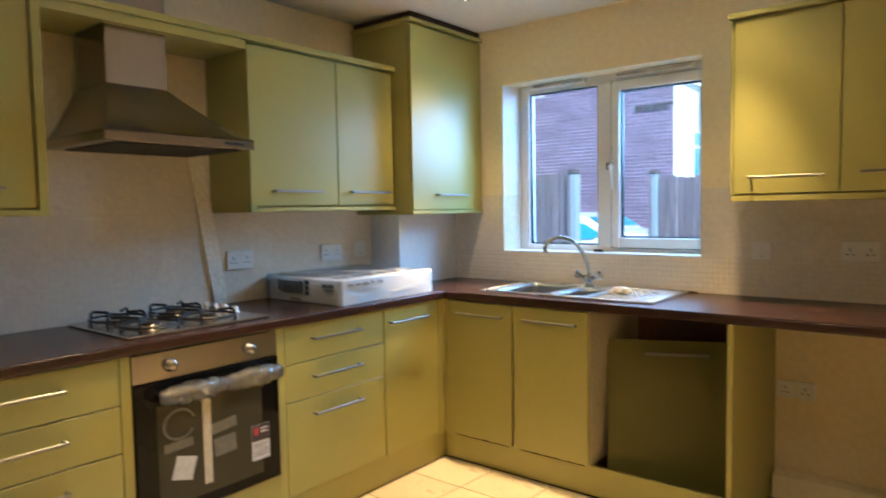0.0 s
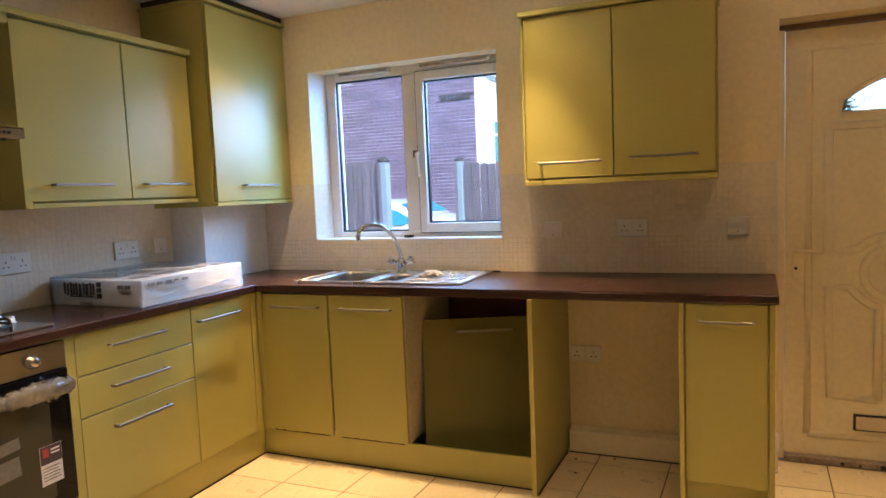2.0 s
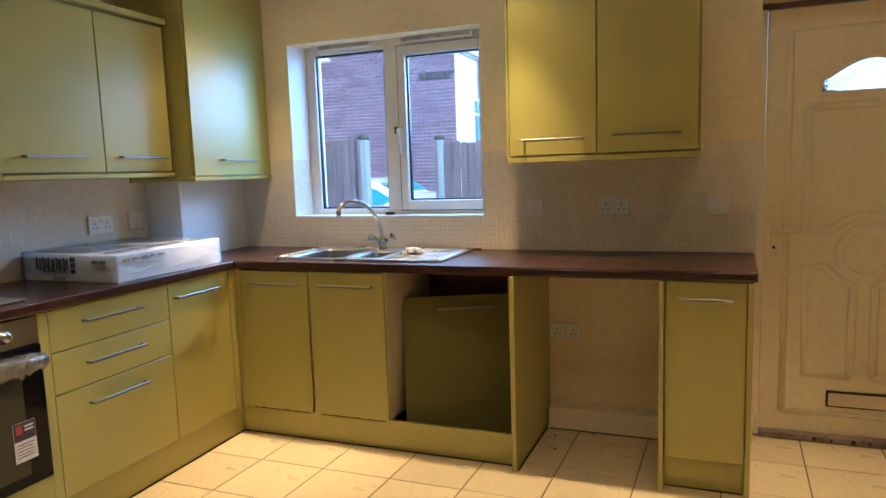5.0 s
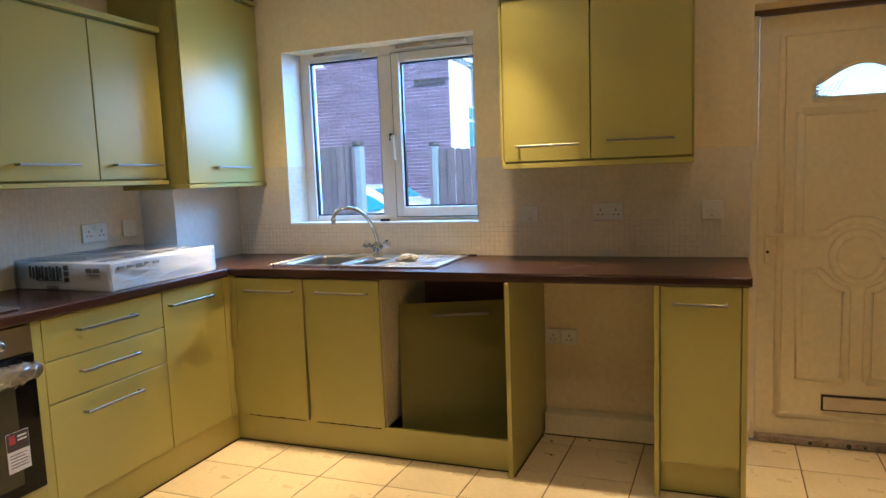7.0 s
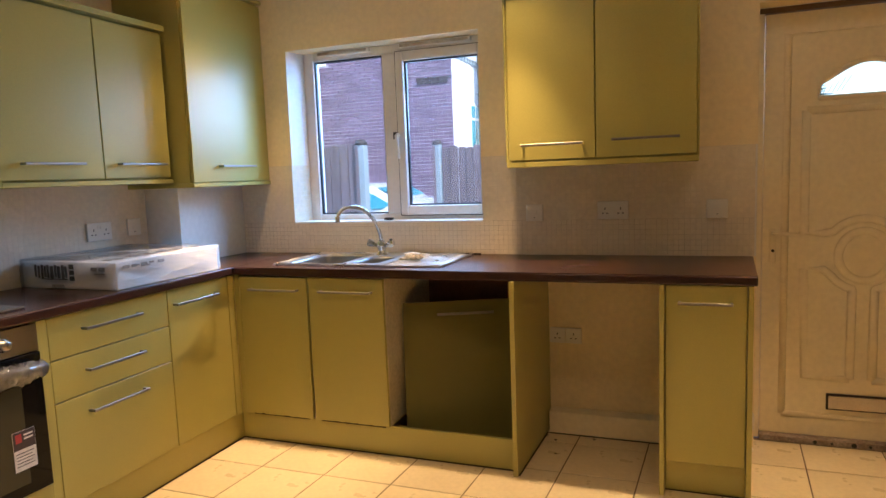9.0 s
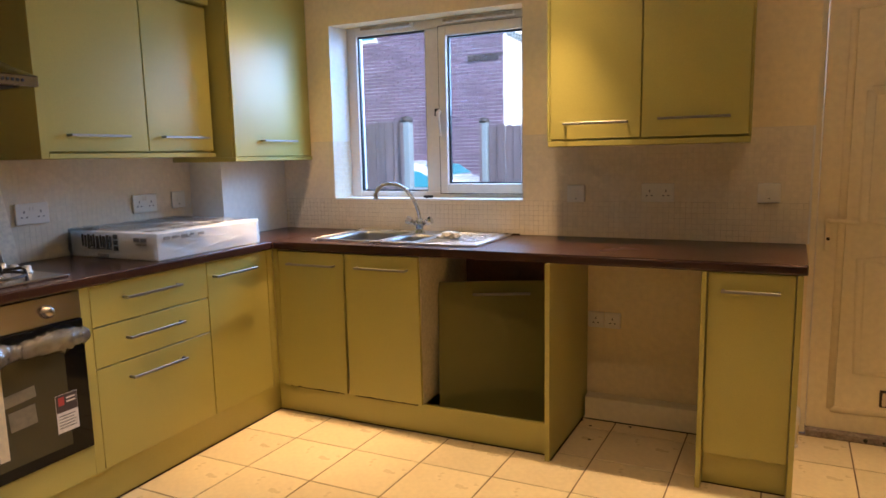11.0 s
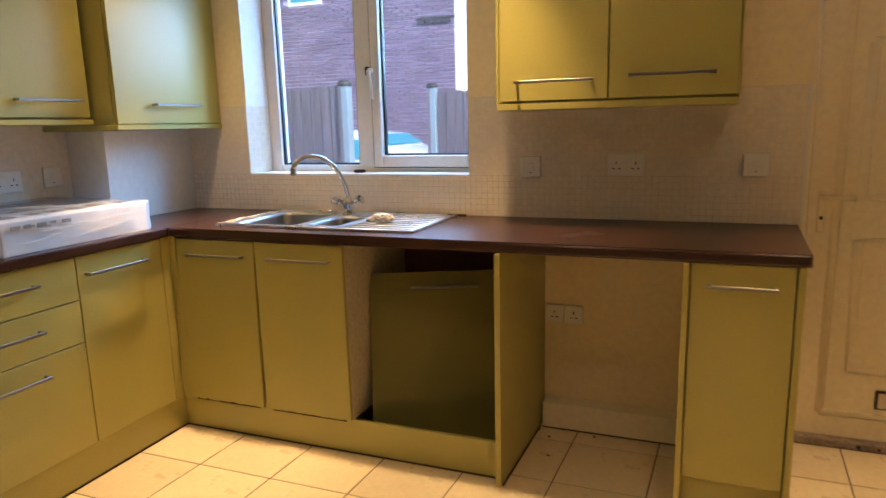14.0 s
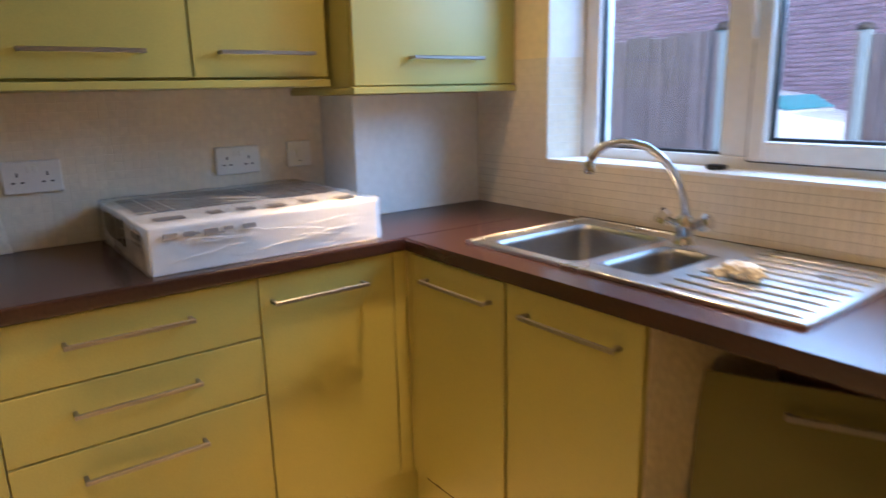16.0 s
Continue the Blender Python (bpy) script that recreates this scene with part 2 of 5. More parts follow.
BROWNTRIM = material("dark_brown_trim", (0.035, 0.022, 0.016), 0.6, scale=6, bump=0.1)
BOXPAINT = material("white_casing_paint", (0.78, 0.77, 0.74), 0.6, scale=1.6, amount=0.4, fine=35, fine_amount=0.04, bump=0.15, bump_scale=120, spec=0.3)
VENTDIRT = material("grimy_vent_slot", (0.30, 0.24, 0.19), 0.6, second=(0.66, 0.62, 0.56), scale=14, amount=0.9, bump=0.1)
# dark colour that stands for deep shade on the wall behind the gap
GAPSHADE = material("dark_brown_gap_shade", (0.16, 0.072, 0.040), 0.7, second=(0.12, 0.052, 0.030), scale=8, amount=0.6, bump=0.2)
HEADER = material("brown_varnished_head", (0.16, 0.10, 0.06), 0.5, scale=5, amount=0.5, stretch=(1, 8, 8), bump=0.15)
THRESH = material("worn_threshold", (0.34, 0.28, 0.24), 0.7, second=(0.16, 0.12, 0.10), scale=14, amount=0.8, fine=80, fine_amount=0.3, bump=0.3)
LAMPGLOW = emitter("lit_lamp_lens", (1.0, 0.86, 0.62), 30.0)
ROOFTILE = material("grey_roof_tile", (0.10, 0.09, 0.09), 0.8, scale=5, bump=0.3)

# ---------------------------------------------------------------- mesh helpers
ORIGIN = {}


def thing(name, at, label, category, group="", kind="", turn=0.0):
    """An Empty at a thing's base, which carries its parts."""
    ob = new(name)
    ob.empty_display_size = 0.1
    ob.matrix_world = pose(*at, 0, 0, turn)
    ORIGIN[ob.name] = pose(*at, 0, 0, turn).inverted()
    return tagged(ob, label, category, group, kind)


def part(name, bm, mat, parent=None, label="", smooth=False):
    """One mesh object out of bm (world places), under parent."""
    inv = ORIGIN.get(parent.name, Matrix()) if parent else Matrix()
    if parent:
        bm.transform(inv)
    bmesh.ops.recalc_face_normals(bm, faces=bm.faces)
    me = bpy.data.meshes.new(name)
    bm.to_mesh(me)
    bm.free()
    me.materials.append(mat)
    if smooth:
        for p in me.polygons:
            p.use_smooth = True
    ob = new(name, me)
    if parent:
        ob.parent = parent
    ORIGIN[ob.name] = inv
    if label:
        ob["label"] = label
    return ob


def setting(name, bm, mat, label="", category=""):
    return tagged(part(name, bm, mat), label, category, kind="structure")


def box(x0, x1, y0, y1, z0, z1, bevel=0.0, bm=None, segments=2):
    piece = bmesh.new()
    bmesh.ops.create_cube(piece, size=1.0)
    for v in piece.verts:
        v.co = Vector(((x0 + x1) / 2 + v.co.x * (x1 - x0), (y0 + y1) / 2 + v.co.y * (y1 - y0), (z0 + z1) / 2 + v.co.z * (z1 - z0)))
    if bevel:
        bmesh.ops.bevel(piece, geom=list(piece.edges), offset=bevel, segments=segments, profile=0.6, affect="EDGES")
    if bm is None:
        return piece
    return merge(bm, piece)


def merge(bm, piece):
    me = bpy.data.meshes.new("scrap")
    piece.to_mesh(me)
    piece.free()
    bm.from_mesh(me)
    bpy.data.meshes.remove(me)
    return bm


def slab(xs, ys, z0, z1, holes=()):
    """A flat slab over the cells of a grid, with some cells left open."""
    bm = bmesh.new()
    top, low = {}, {}
    nx, ny = len(xs) - 1, len(ys) - 1
    solid = {(i, j) for i in range(nx) for j in range(ny)} - set(holes)

    def v(store, i, j, z):
        if (i, j) not in store:
            store[i, j] = bm.verts.new((xs[i], ys[j], z))
        return store[i, j]
    for i, j in sorted(solid):
        c = [(i, j), (i + 1, j), (i + 1, j + 1), (i, j + 1)]
        bm.faces.new([v(top, *k, z1) for k in c])
        bm.faces.new([v(low, *k, z0) for k in reversed(c)])
        for a, b, n in ((c[0], c[1], (i, j - 1)), (c[1], c[2], (i + 1, j)), (c[2], c[3], (i, j + 1)), (c[3], c[0], (i - 1, j))):
            if n not in solid:
                bm.faces.new([v(low, *a, z0), v(low, *b, z0), v(top, *b, z1), v(top, *a, z1)])
    return bm


def prism(outline, axis, a, b, bevel=0.0):
    """An outline (pairs) pushed along an axis from a to b."""
    bm = bmesh.new()

    def at(p, q, w):
        return {"x": (w, p, q), "y": (p, w, q), "z": (p, q, w)}[axis]
    lo = [bm.verts.new(at(p, q, a)) for p, q in outline]
    hi = [bm.verts.new(at(p, q, b)) for p, q in outline]
    n = len(outline)
    bm.faces.new(lo)
    bm.faces.new(list(reversed(hi)))
    for i in range(n):
        bm.faces.new([lo[i], hi[i], hi[(i + 1) % n], lo[(i + 1) % n]])
    bmesh.ops.recalc_face_normals(bm, faces=bm.faces)
    if bevel:
        bmesh.ops.bevel(bm, geom=list(bm.edges), offset=bevel, segments=2, profile=0.6, affect="EDGES")
    return bm


def rod(points, radius, sides=12, bm=None, radii=None):
    """A round bar swept along points."""
    bm = bm or bmesh.new()
    pts = [Vector(p) for p in points]
    rings, up = [], None
    for i, p in enumerate(pts):
        way = (pts[min(i + 1, len(pts) - 1)] - pts[max(i - 1, 0)]).normalized()
        if up is None:
            up = way.orthogonal().normalized()
        up = (up - way * up.dot(way)).normalized()
        side = way.cross(up)
        r = radii[i] if radii else radius
        rings.append([bm.verts.new(p + (up * math.cos(a) + side * math.sin(a)) * r) for a in (2 * math.pi * k / sides for k in range(sides))])
    for a, b in zip(rings, rings[1:]):
        for k in range(sides):
            bm.faces.new([a[k], a[(k + 1) % sides], b[(k + 1) % sides], b[k]])
    bm.faces.new(list(reversed(rings[0])))
    bm.faces.new(rings[-1])
    return bm


def lathe(profile, centre, axis="z", sides=24):
    """A turned shape: (radius, height) pairs round an axis through centre."""
    bm = bmesh.new()
    rings = []
    for r, h in profile:
        ring = []
        for k in range(sides):
            a = 2 * math.pi * k / sides
            p, q = max(r, 0.0002) * math.cos(a), max(r, 0.0002) * math.sin(a)
            d = {"z": (p, q, h), "x": (h, p, q), "y": (p, h, q)}[axis]
            ring.append(bm.verts.new(Vector(centre) + Vector(d)))
        rings.append(ring)
    for a, b in zip(rings, rings[1:]):
        for k in range(sides):
            bm.faces.new([a[k], a[(k + 1) % sides], b[(k + 1) % sides], b[k]])
    bm.faces.new(list(reversed(rings[0])))
    bm.faces.new(rings[-1])
    return bm


def lump(centre, size, seed, strength=0.25, detail=3, freq=2.0):
    """A crumpled rounded lump."""
    bm = bmesh.new()
    bmesh.ops.create_icosphere(bm, subdivisions=detail, radius=1.0)
    for v in bm.verts:
        n = noise.noise(v.co * freq + Vector((seed * 7.3, seed, 0))) + 0.5 * noise.noise(v.co * freq * 2.7 + Vector((seed, 3, 1)))
        v.co *= 1 + strength * n
        v.co = Vector((centre[0] + v.co.x * size[0], centre[1] + v.co.y * size[1], centre[2] + v.co.z * size[2]))
    return bm

# ---------------------------------------------------------------- the room
# the wall behind is unseen, set far back to cut bounce and dim reflections
X1, Y0, T = 4.25, -7.2, 0.28          # right wall, wall behind, outer wall thickness
WX0, WX1, WZ0, WZ1 = 0.588, 1.735, 1.086, 2.06   # window reveal
DX0, DX1, DZ = 3.033, 3.955, 2.03      # back door recess


def wall_with_openings(xs, zs, holes, y0, y1):
    bm = slab(xs, zs, y0, y1, holes)
    bm.transform(Matrix(((1, 0, 0, 0), (0, 0, 1, 0), (0, 1, 0, 0), (0, 0, 0, 1))))
    return bm


xs = [-0.15, WX0, WX1, DX0, DX1, X1 + 0.15]
zs = [-0.02, WZ0, DZ, WZ1, CEIL]
holes = [(1, 1), (1, 2), (3, 0), (3, 1)]
setting("wall_north", wall_with_openings(xs, zs, holes, 0.0, 0.13), WALLPAINT, "cream painted plaster wall with window and door openings", "wall")
xs = [-0.15, 0.605, 1.80, DX0 - 0.02, DX1 + 0.02, X1 + 0.15]
setting("wall_north_outer", wall_with_openings(xs, [-0.4, 1.075, DZ, 2.075, CEIL + 0.2], [(1, 1), (1, 2), (3, 0), (3, 1)], 0.132, T), RENDERW, "white rendered outer skin of the kitchen wall", "wall")
setting("wall_west", box(-0.15, 0.0, Y0, 0.0, -0.02, CEIL), WALLPAINT, "cream painted plaster wall behind the cabinets", "wall")
setting("wall_east", box(X1, X1 + 0.15, Y0, 0.0, -0.02, CEIL), WALLPAINT, "cream painted plaster wall", "wall")
setting("wall_south", box(-0.15, X1 + 0.15, Y0 - 0.15, Y0, -0.02, CEIL), WALLPAINT, "cream painted plaster wall", "wall")
setting("ceiling", box(-0.15, X1 + 0.15, Y0 - 0.15, 0.28, CEIL, CEIL + 0.12), CEILPAINT, "white painted plaster ceiling with downlights", "ceiling")
# boxed-in pipes in the corner under the tall unit
setting("wall_boxing", box(0.0, 0.23, -0.535, 0.0, 0.908, 1.312, 0.003), BOXPAINT, "white boxed pipe casing in the kitchen corner", "wall")
# splayed left side of the window reveal
setting("window_reveal", prism([(WX0, 0.0), (WX0, 0.13), (0.624, 0.13)], "z", WZ0, WZ1), UPVC, "white plastered window reveal", "window reveal")
setting("window_sill", box(WX0 + 0.001, WX1 - 0.001, -0.006, 0.129, WZ0 - 0.008, WZ0 + 0.004, 0.003), UPVC, "white window sill", "window sill")
setting("baseboard", box(2.081, 2.664, -0.082, 0.0, 0.0, 0.115, 0.004), DOORUPVC, "cream painted pipe boxing along the wall foot", "baseboard")
setting("door_head", box(DX0 + 0.001, DX1 - 0.001, 0.135, 0.19, 2.005, 2.029, 0.003), HEADER, "brown head of the door frame", "trim")

# ---------------------------------------------------------------- window
win = thing("window_1", (1.2, 0.14, 1.08), "white plastic casement window with a fixed and an opening pane", "window", kind="structure")
FY0, FY1 = 0.136, 0.205
fr = bmesh.new()
for a in ((0.608, 0.682, FY0, FY1, 1.078, 2.072), (1.742, 1.797, FY0, FY1, 1.078, 2.072), (0.682, 1.742, FY0, FY1, 1.078, 1.122),
          (0.682, 1.742, FY0, FY1, 2.012, 2.072), (1.125, 1.209, FY0, FY1, 1.122, 2.012)):
    box(*a, bevel=0.005, bm=fr)
frame_part = part("window_frame", fr, UPVC, win)
sash = bmesh.new()
for a in ((1.211, 1.257, FY0 - 0.012, FY1 - 0.01, 1.112, 2.018), (1.69, 1.745, FY0 - 0.012, FY1 - 0.01, 1.112, 2.018),
          (1.257, 1.69, FY0 - 0.012, FY1 - 0.01, 1.112, 1.166), (1.257, 1.69, FY0 - 0.012, FY1 - 0.01, 1.966, 2.018)):
    box(*a, bevel=0.006, bm=sash)
sash_part = part("sash", sash, UPVC, win)
# thin black strips stand for the shadow line between sash and frame
for a in ((1.2065, 1.2108, 1.1115, 2.0185), (1.7452, 1.7480, 1.1115, 2.0185), (1.2109, 1.7451, 1.1082, 1.1118), (1.2109, 1.7451, 2.0182, 2.0210)):
    part("weather_seal", box(a[0], a[1], FY0 - 0.004, FY0 + 0.004, a[2], a[3]), GASKET, sash_part, "dark strip painted as the shaded gap round the sash")
for x0, x1, z0, z1, host in ((0.682, 1.125, 1.122, 2.012, frame_part), (1.257, 1.69, 1.166, 1.966, sash_part)):
    g = bmesh.new()
    for a in ((x0, x0 + 0.009, z0, z1), (x1 - 0.009, x1, z0, z1), (x0 + 0.009, x1 - 0.009, z0, z0 + 0.009), (x0 + 0.009, x1 - 0.009, z1 - 0.009, z1)):
        box(a[0], a[1], 0.152, 0.172, a[2], a[3], bm=g)
    part("gasket", g, GASKET, host, "black rubber gasket")
    pane = part("pane", box(x0 + 0.004, x1 - 0.004, 0.158, 0.164, z0 + 0.004, z1 - 0.004), WINGLASS, host, "clear glass pane")
    pane.visible_shadow = False
for x0, x1, z in ((0.72, 1.06, 2.032), (1.24, 1.66, 2.030)):
    v = box(x0, x1, 0.108, 0.136, z, z + 0.028, 0.006)
    tv = part("trickle_vent", v, UPVC, win, "white slotted trickle vent")
    part("slot", box(x0 + 0.012, x1 - 0.012, 0.104, 0.1079, z + 0.006, z + 0.021, 0.001, segments=1), VENTDIRT, tv, "grimy vent slot")
hd = lathe([(0.011, 0), (0.013, 0.004), (0.013, 0.016), (0.009, 0.02)], (1.214, 0.104, 1.56), "y", 14)
rod([(1.214, 0.098, 1.56), (1.218, 0.094, 1.53), (1.222, 0.097, 1.48), (1.224, 0.103, 1.43)], 0.008, 10, hd, [0.011, 0.010, 0.008, 0.006])
part("window_handle", hd, UPVC, win, "white lever handle", True)
part("lock_escutcheon", box(1.184, 1.206, 0.118, 0.1355, 1.540, 1.580, 0.004), GASKET, win, "black lock keep")
cl = thing("window_catch", (1.16, 0.07, WZ0), "small black plastic catch lying on the sill", "catch")
part("catch_body", box(1.135, 1.185, 0.055, 0.085, WZ0 + 0.004, WZ0 + 0.018, 0.005), GASKET, cl)
part("catch_tongue", box(1.150, 1.170, 0.045, 0.0551, WZ0 + 0.004, WZ0 + 0.012, 0.002), GASKET, cl)

# ---------------------------------------------------------------- back door
door = thing("door_1", (3.49, 0.15, 0.0), "closed white plastic back door with arched glass light", "door", kind="structure")
jm = bmesh.new()
box(DX0 + 0.002, 3.066, 0.131, 0.20, 0.0, 2.004, 0.003, jm)
box(3.915, DX1 - 0.002, 0.131, 0.20, 0.0, 2.004, 0.003, jm)
part("door_frame", jm, DOORUPVC, door)
CX = 3.49
gx0, gx1, gz0 = 3.292, 2 * CX - 3.292, 1.612


def arch(x0, x1, z0, zs, rise, n=14):
    """Outline of a light with a flat foot, short upright sides and a raised segmental head."""
    mid = (x0 + x1) / 2
    pts = [(x0, z0), (x1, z0), (x1, zs)]
    for k in range(1, n):
        u = 1 - 2 * k / n
        pts.append((mid + u * (x1 - x0) / 2, zs + rise * (math.cos(u * math.pi / 2) ** 1.15)))
    return pts + [(x0, zs)]


hole = arch(gx0, gx1, gz0, 1.676, 0.092)
skin = bmesh.new()
for y in (0.145, 0.185):
    outer = [skin.verts.new((x, y, z)) for x, z in ((3.07, 0.03), (3.911, 0.03), (3.911, 2.0), (3.07, 2.0))]
    inner = [skin.verts.new((x, y, z)) for x, z in hole]
    edges = [skin.edges.new((r[i], r[(i + 1) % len(r)])) for r in (outer, inner) for i in range(len(r))]
    bmesh.ops.triangle_fill(skin, use_beauty=True, edges=edges)
skin.verts.ensure_lookup_table()
m = 4 + len(hole)
for ring in (range(4), range(4, m)):
    ring = list(ring)
    for i, a in enumerate(ring):
        b = ring[(i + 1) % len(ring)]
        skin.faces.new([skin.verts[a], skin.verts[b], skin.verts[b + m], skin.verts[a + m]])
leaf = part("door_leaf", skin, DOORUPVC, door)


def moulding(points, radius, flat=0.32):
    bm = rod([(x, 0.145, z) for x, z in points], radius, 8)
    for v in bm.verts:
        v.co.y = 0.145 + (v.co.y - 0.145) * flat
    return bm


gm = moulding(hole + hole[:2], 0.012)
part("glazing_bead", gm, DOORUPVC, leaf, smooth=True)
gp = prism(arch(gx0 + 0.002, gx1 - 0.002, gz0 + 0.002, 1.674, 0.09), "y", 0.160, 0.166)
light = part("pane", gp, DOORGLASS, leaf, "obscured arched glass pane")
light.visible_shadow = False
lead = bmesh.new()
for k in range(5):
    u = k / 4
    rod([(gx0 + 0.01 + 0.08 * u, 0.157, gz0 + 0.005 + 0.006 * k), (gx0 + 0.03 + 0.10 * u, 0.157, 1.66 + 0.012 * k)], 0.0012, 5, lead)
part("leading", lead, PLASTIC, leaf, "pale leaded lines")
# outer rail groove and raised panels
for name, pts, r in (
        ("rail_moulding", [(3.165, 0.128), (3.165, 1.905), (3.815, 1.905), (3.815, 0.128), (3.165, 0.128)], 0.016),
        ("upper_panel_moulding", [(3.245, 1.56), (3.245, 1.0), (3.33, 1.0)] + [(CX - 0.165 * math.cos(a), 0.90 + 0.165 * math.sin(a)) for a in [0.7 + 0.17 * k for k in range(11)]] + [(3.65, 1.0), (3.735, 1.0), (3.735, 1.56), (3.245, 1.56)], 0.019),
        ("lower_panel_moulding", [(3.445, 0.315), (3.258, 0.315), (3.245, 0.83), (3.33, 0.83)] + [(CX - 0.165 * math.cos(a), 0.90 - 0.165 * math.sin(a)) for a in (0.6, 0.85, 1.1, 1.3)] + [(3.445, 0.735), (3.445, 0.315)], 0.019),
        ("lower_panel_moulding", [(2 * CX - 3.445, 0.315), (2 * CX - 3.258, 0.315), (2 * CX - 3.245, 0.83), (2 * CX - 3.33, 0.83)] + [(CX + 0.165 * math.cos(a), 0.90 - 0.165 * math.sin(a)) for a in (0.6, 0.85, 1.1, 1.3)] + [(2 * CX - 3.445, 0.735), (2 * CX - 3.445, 0.315)], 0.019),
        ("roundel_moulding", [(CX + 0.102 * math.cos(a), 0.895 + 0.112 * math.sin(a)) for a in [2 * math.pi * k / 28 for k in range(29)]], 0.021)):
    part(name, moulding(pts, r), DOORUPVC, leaf, smooth=True)
part("roundel", prism([(CX + 0.085 * math.cos(a), 0.895 + 0.095 * math.sin(a)) for a in [2 * math.pi * k / 28 for k in range(28)]], "y", 0.139, 0.1452), DOORUPVC, leaf)
lb = box(3.352, 3.352 + 0.275, 0.134, 0.1455, 0.165, 0.243, 0.004)
flap = part("letter_plate", lb, BROWNTRIM, leaf, "dark framed letter plate")
part("flap", box(3.360, 3.619, 0.129, 0.1345, 0.172, 0.236, 0.003), STEEL, flap, "steel letter flap")
hb = box(3.10, 3.128, 0.135, 0.1455, 0.86, 1.02, 0.006)
hpl = part("handle_plate", hb, DOORUPVC, leaf)
lever = rod([(3.114, 0.138, 1.0), (3.114, 0.112, 1.0), (3.135, 0.106, 1.0), (3.222, 0.108, 0.997)], 0.009, 10)
part("lever", lever, DOORUPVC, hpl, smooth=True)
part("keyhole", lathe([(0.007, 0), (0.007, 0.004)], (3.114, 0.131, 0.918), "y", 12), GASKET, hpl, "dark keyhole")
sill = part("threshold", box(3.067, 3.914, 0.10, 0.20, 0.0, 0.028, 0.004), THRESH, door, "dark weathered threshold")
for x, r in ((3.305, 0.009), (3.375, 0.006), (3.465, 0.011), (3.53, 0.006), (3.625, 0.008), (3.74, 0.007)):
    part("drain_hole", lathe([(r, 0.0), (r, 0.002)], (x, 0.0985, 0.014), "y", 12), GASKET, sill, "black drain hole")

# ---------------------------------------------------------------- cabinet builder
HL = 0.28


def bar_handle(centre, axis, out, parent, length=HL, mat=None):
    """A square bar handle on two feet; axis of the bar and the way it stands off the door."""
    c, a, o = Vector(centre), Vector(axis), Vector(out)
    bm = bmesh.new()
    up = Vector((0, 0, 1))

    def block(mid, half):
        e = [sum((abs(v[i]) * h for v, h in zip((a, o, up), half)), 0.0) for i in range(3)]
        box(mid.x - e[0], mid.x + e[0], mid.y - e[1], mid.y + e[1], mid.z - e[2], mid.z + e[2], 0.0015, bm, 1)
    block(c + o * 0.030, (length / 2, 0.0045, 0.0055))
    for s in (-1, 1):
        block(c + a * s * (length / 2 - 0.006) + o * 0.0128, (0.005, 0.0128, 0.005))
    return part("handle", bm, mat or HANDLE, parent, "satin metal bar handle")


def front(name, axis, a0, a1, z0, z1, face, parent, handle_z=None, length=HL, shift=0.0, thick=0.019, mat=None):
    """A flat cabinet front. axis 'y': it runs along y and faces +x at x=face; axis 'x': along x, facing -y at y=face."""
    g = 0.0022
    if axis == "y":
        bm = box(face - thick, face, a0 + g, a1 - g, z0 + g, z1 - g, 0.0016, segments=1)
        d = part(name, bm, mat or GREEN, parent)
        if handle_z:
            bar_handle((face, (a0 + a1) / 2 + shift, handle_z), (0, 1, 0), (1, 0, 0), d, length)
    else:
        bm = box(a0 + g, a1 - g, face, face + thick, z0 + g, z1 - g, 0.0016, segments=1)
        d = part(name, bm, mat or GREEN, parent)
        if handle_z:
            bar_handle(((a0 + a1) / 2 + shift, face, handle_z), (1, 0, 0), (0, -1, 0), d, length)
    return d


FX, FY = 0.580, -0.580
Z0, Z1 = 0.147, 0.867
D1, D2 = 0.706, 0.546


def carcass(parent, mat, x0, x1, y0, y1, z0, z1, open_side="-y", t=0.018, top=True):
    """A cabinet body of boards: two ends, bottom, top and back, each a part."""
    if open_side == "+x":
        boards = (("side_board", x0, x1, y0, y0 + t, z0, z1), ("side_board", x0, x1, y1 - t, y1, z0, z1), ("base_board", x0, x1, y0 + t, y1 - t, z0, z0 + t),
                  ("top_board", x0, x1, y0 + t, y1 - t, z1 - t, z1), ("back_board", x0, x0 + 0.008, y0 + t, y1 - t, z0 + t, z1 - t))
    else:
        boards = (("side_board", x0, x0 + t, y0, y1, z0, z1), ("side_board", x1 - t, x1, y0, y1, z0, z1), ("base_board", x0 + t, x1 - t, y0, y1, z0, z0 + t),
                  ("top_board", x0 + t, x1 - t, y0, y1, z1 - t, z1), ("back_board", x0 + t, x1 - t, y1 - 0.008, y1, z0 + t, z1 - t))
    for name, *a in boards:
        if top or name != "top_board":
            part(name, box(*a), mat, parent)


def drawer_unit(y0, y1, label):
    u = thing("drawer_unit", (0.30, (y0 + y1) / 2, Z0), label, "kitchen drawers", "base cabinets")
    carcass(u, CARCASS, 0.02, FX - 0.021, y0 + 0.001, y1 - 0.001, Z0, Z1, open_side="+x")
    for z0, z1, h in ((D1, Z1, 0.800), (D2, D1, 0.638), (Z0, D2, 0.476)):
        front("drawer_front", "y", y0, y1, z0, z1, FX, u, h, shift=-0.015)
    return u


drawer_unit(-2.89, -2.291, "green three-drawer kitchen unit beside the oven")
drawer_unit(-1.622, -1.036, "green three-drawer kitchen unit under the worktop")
far = thing("base_cabinet", (0.30, -3.25, Z0), "green kitchen base cabinet with one door", "kitchen cabinet", "base cabinets")
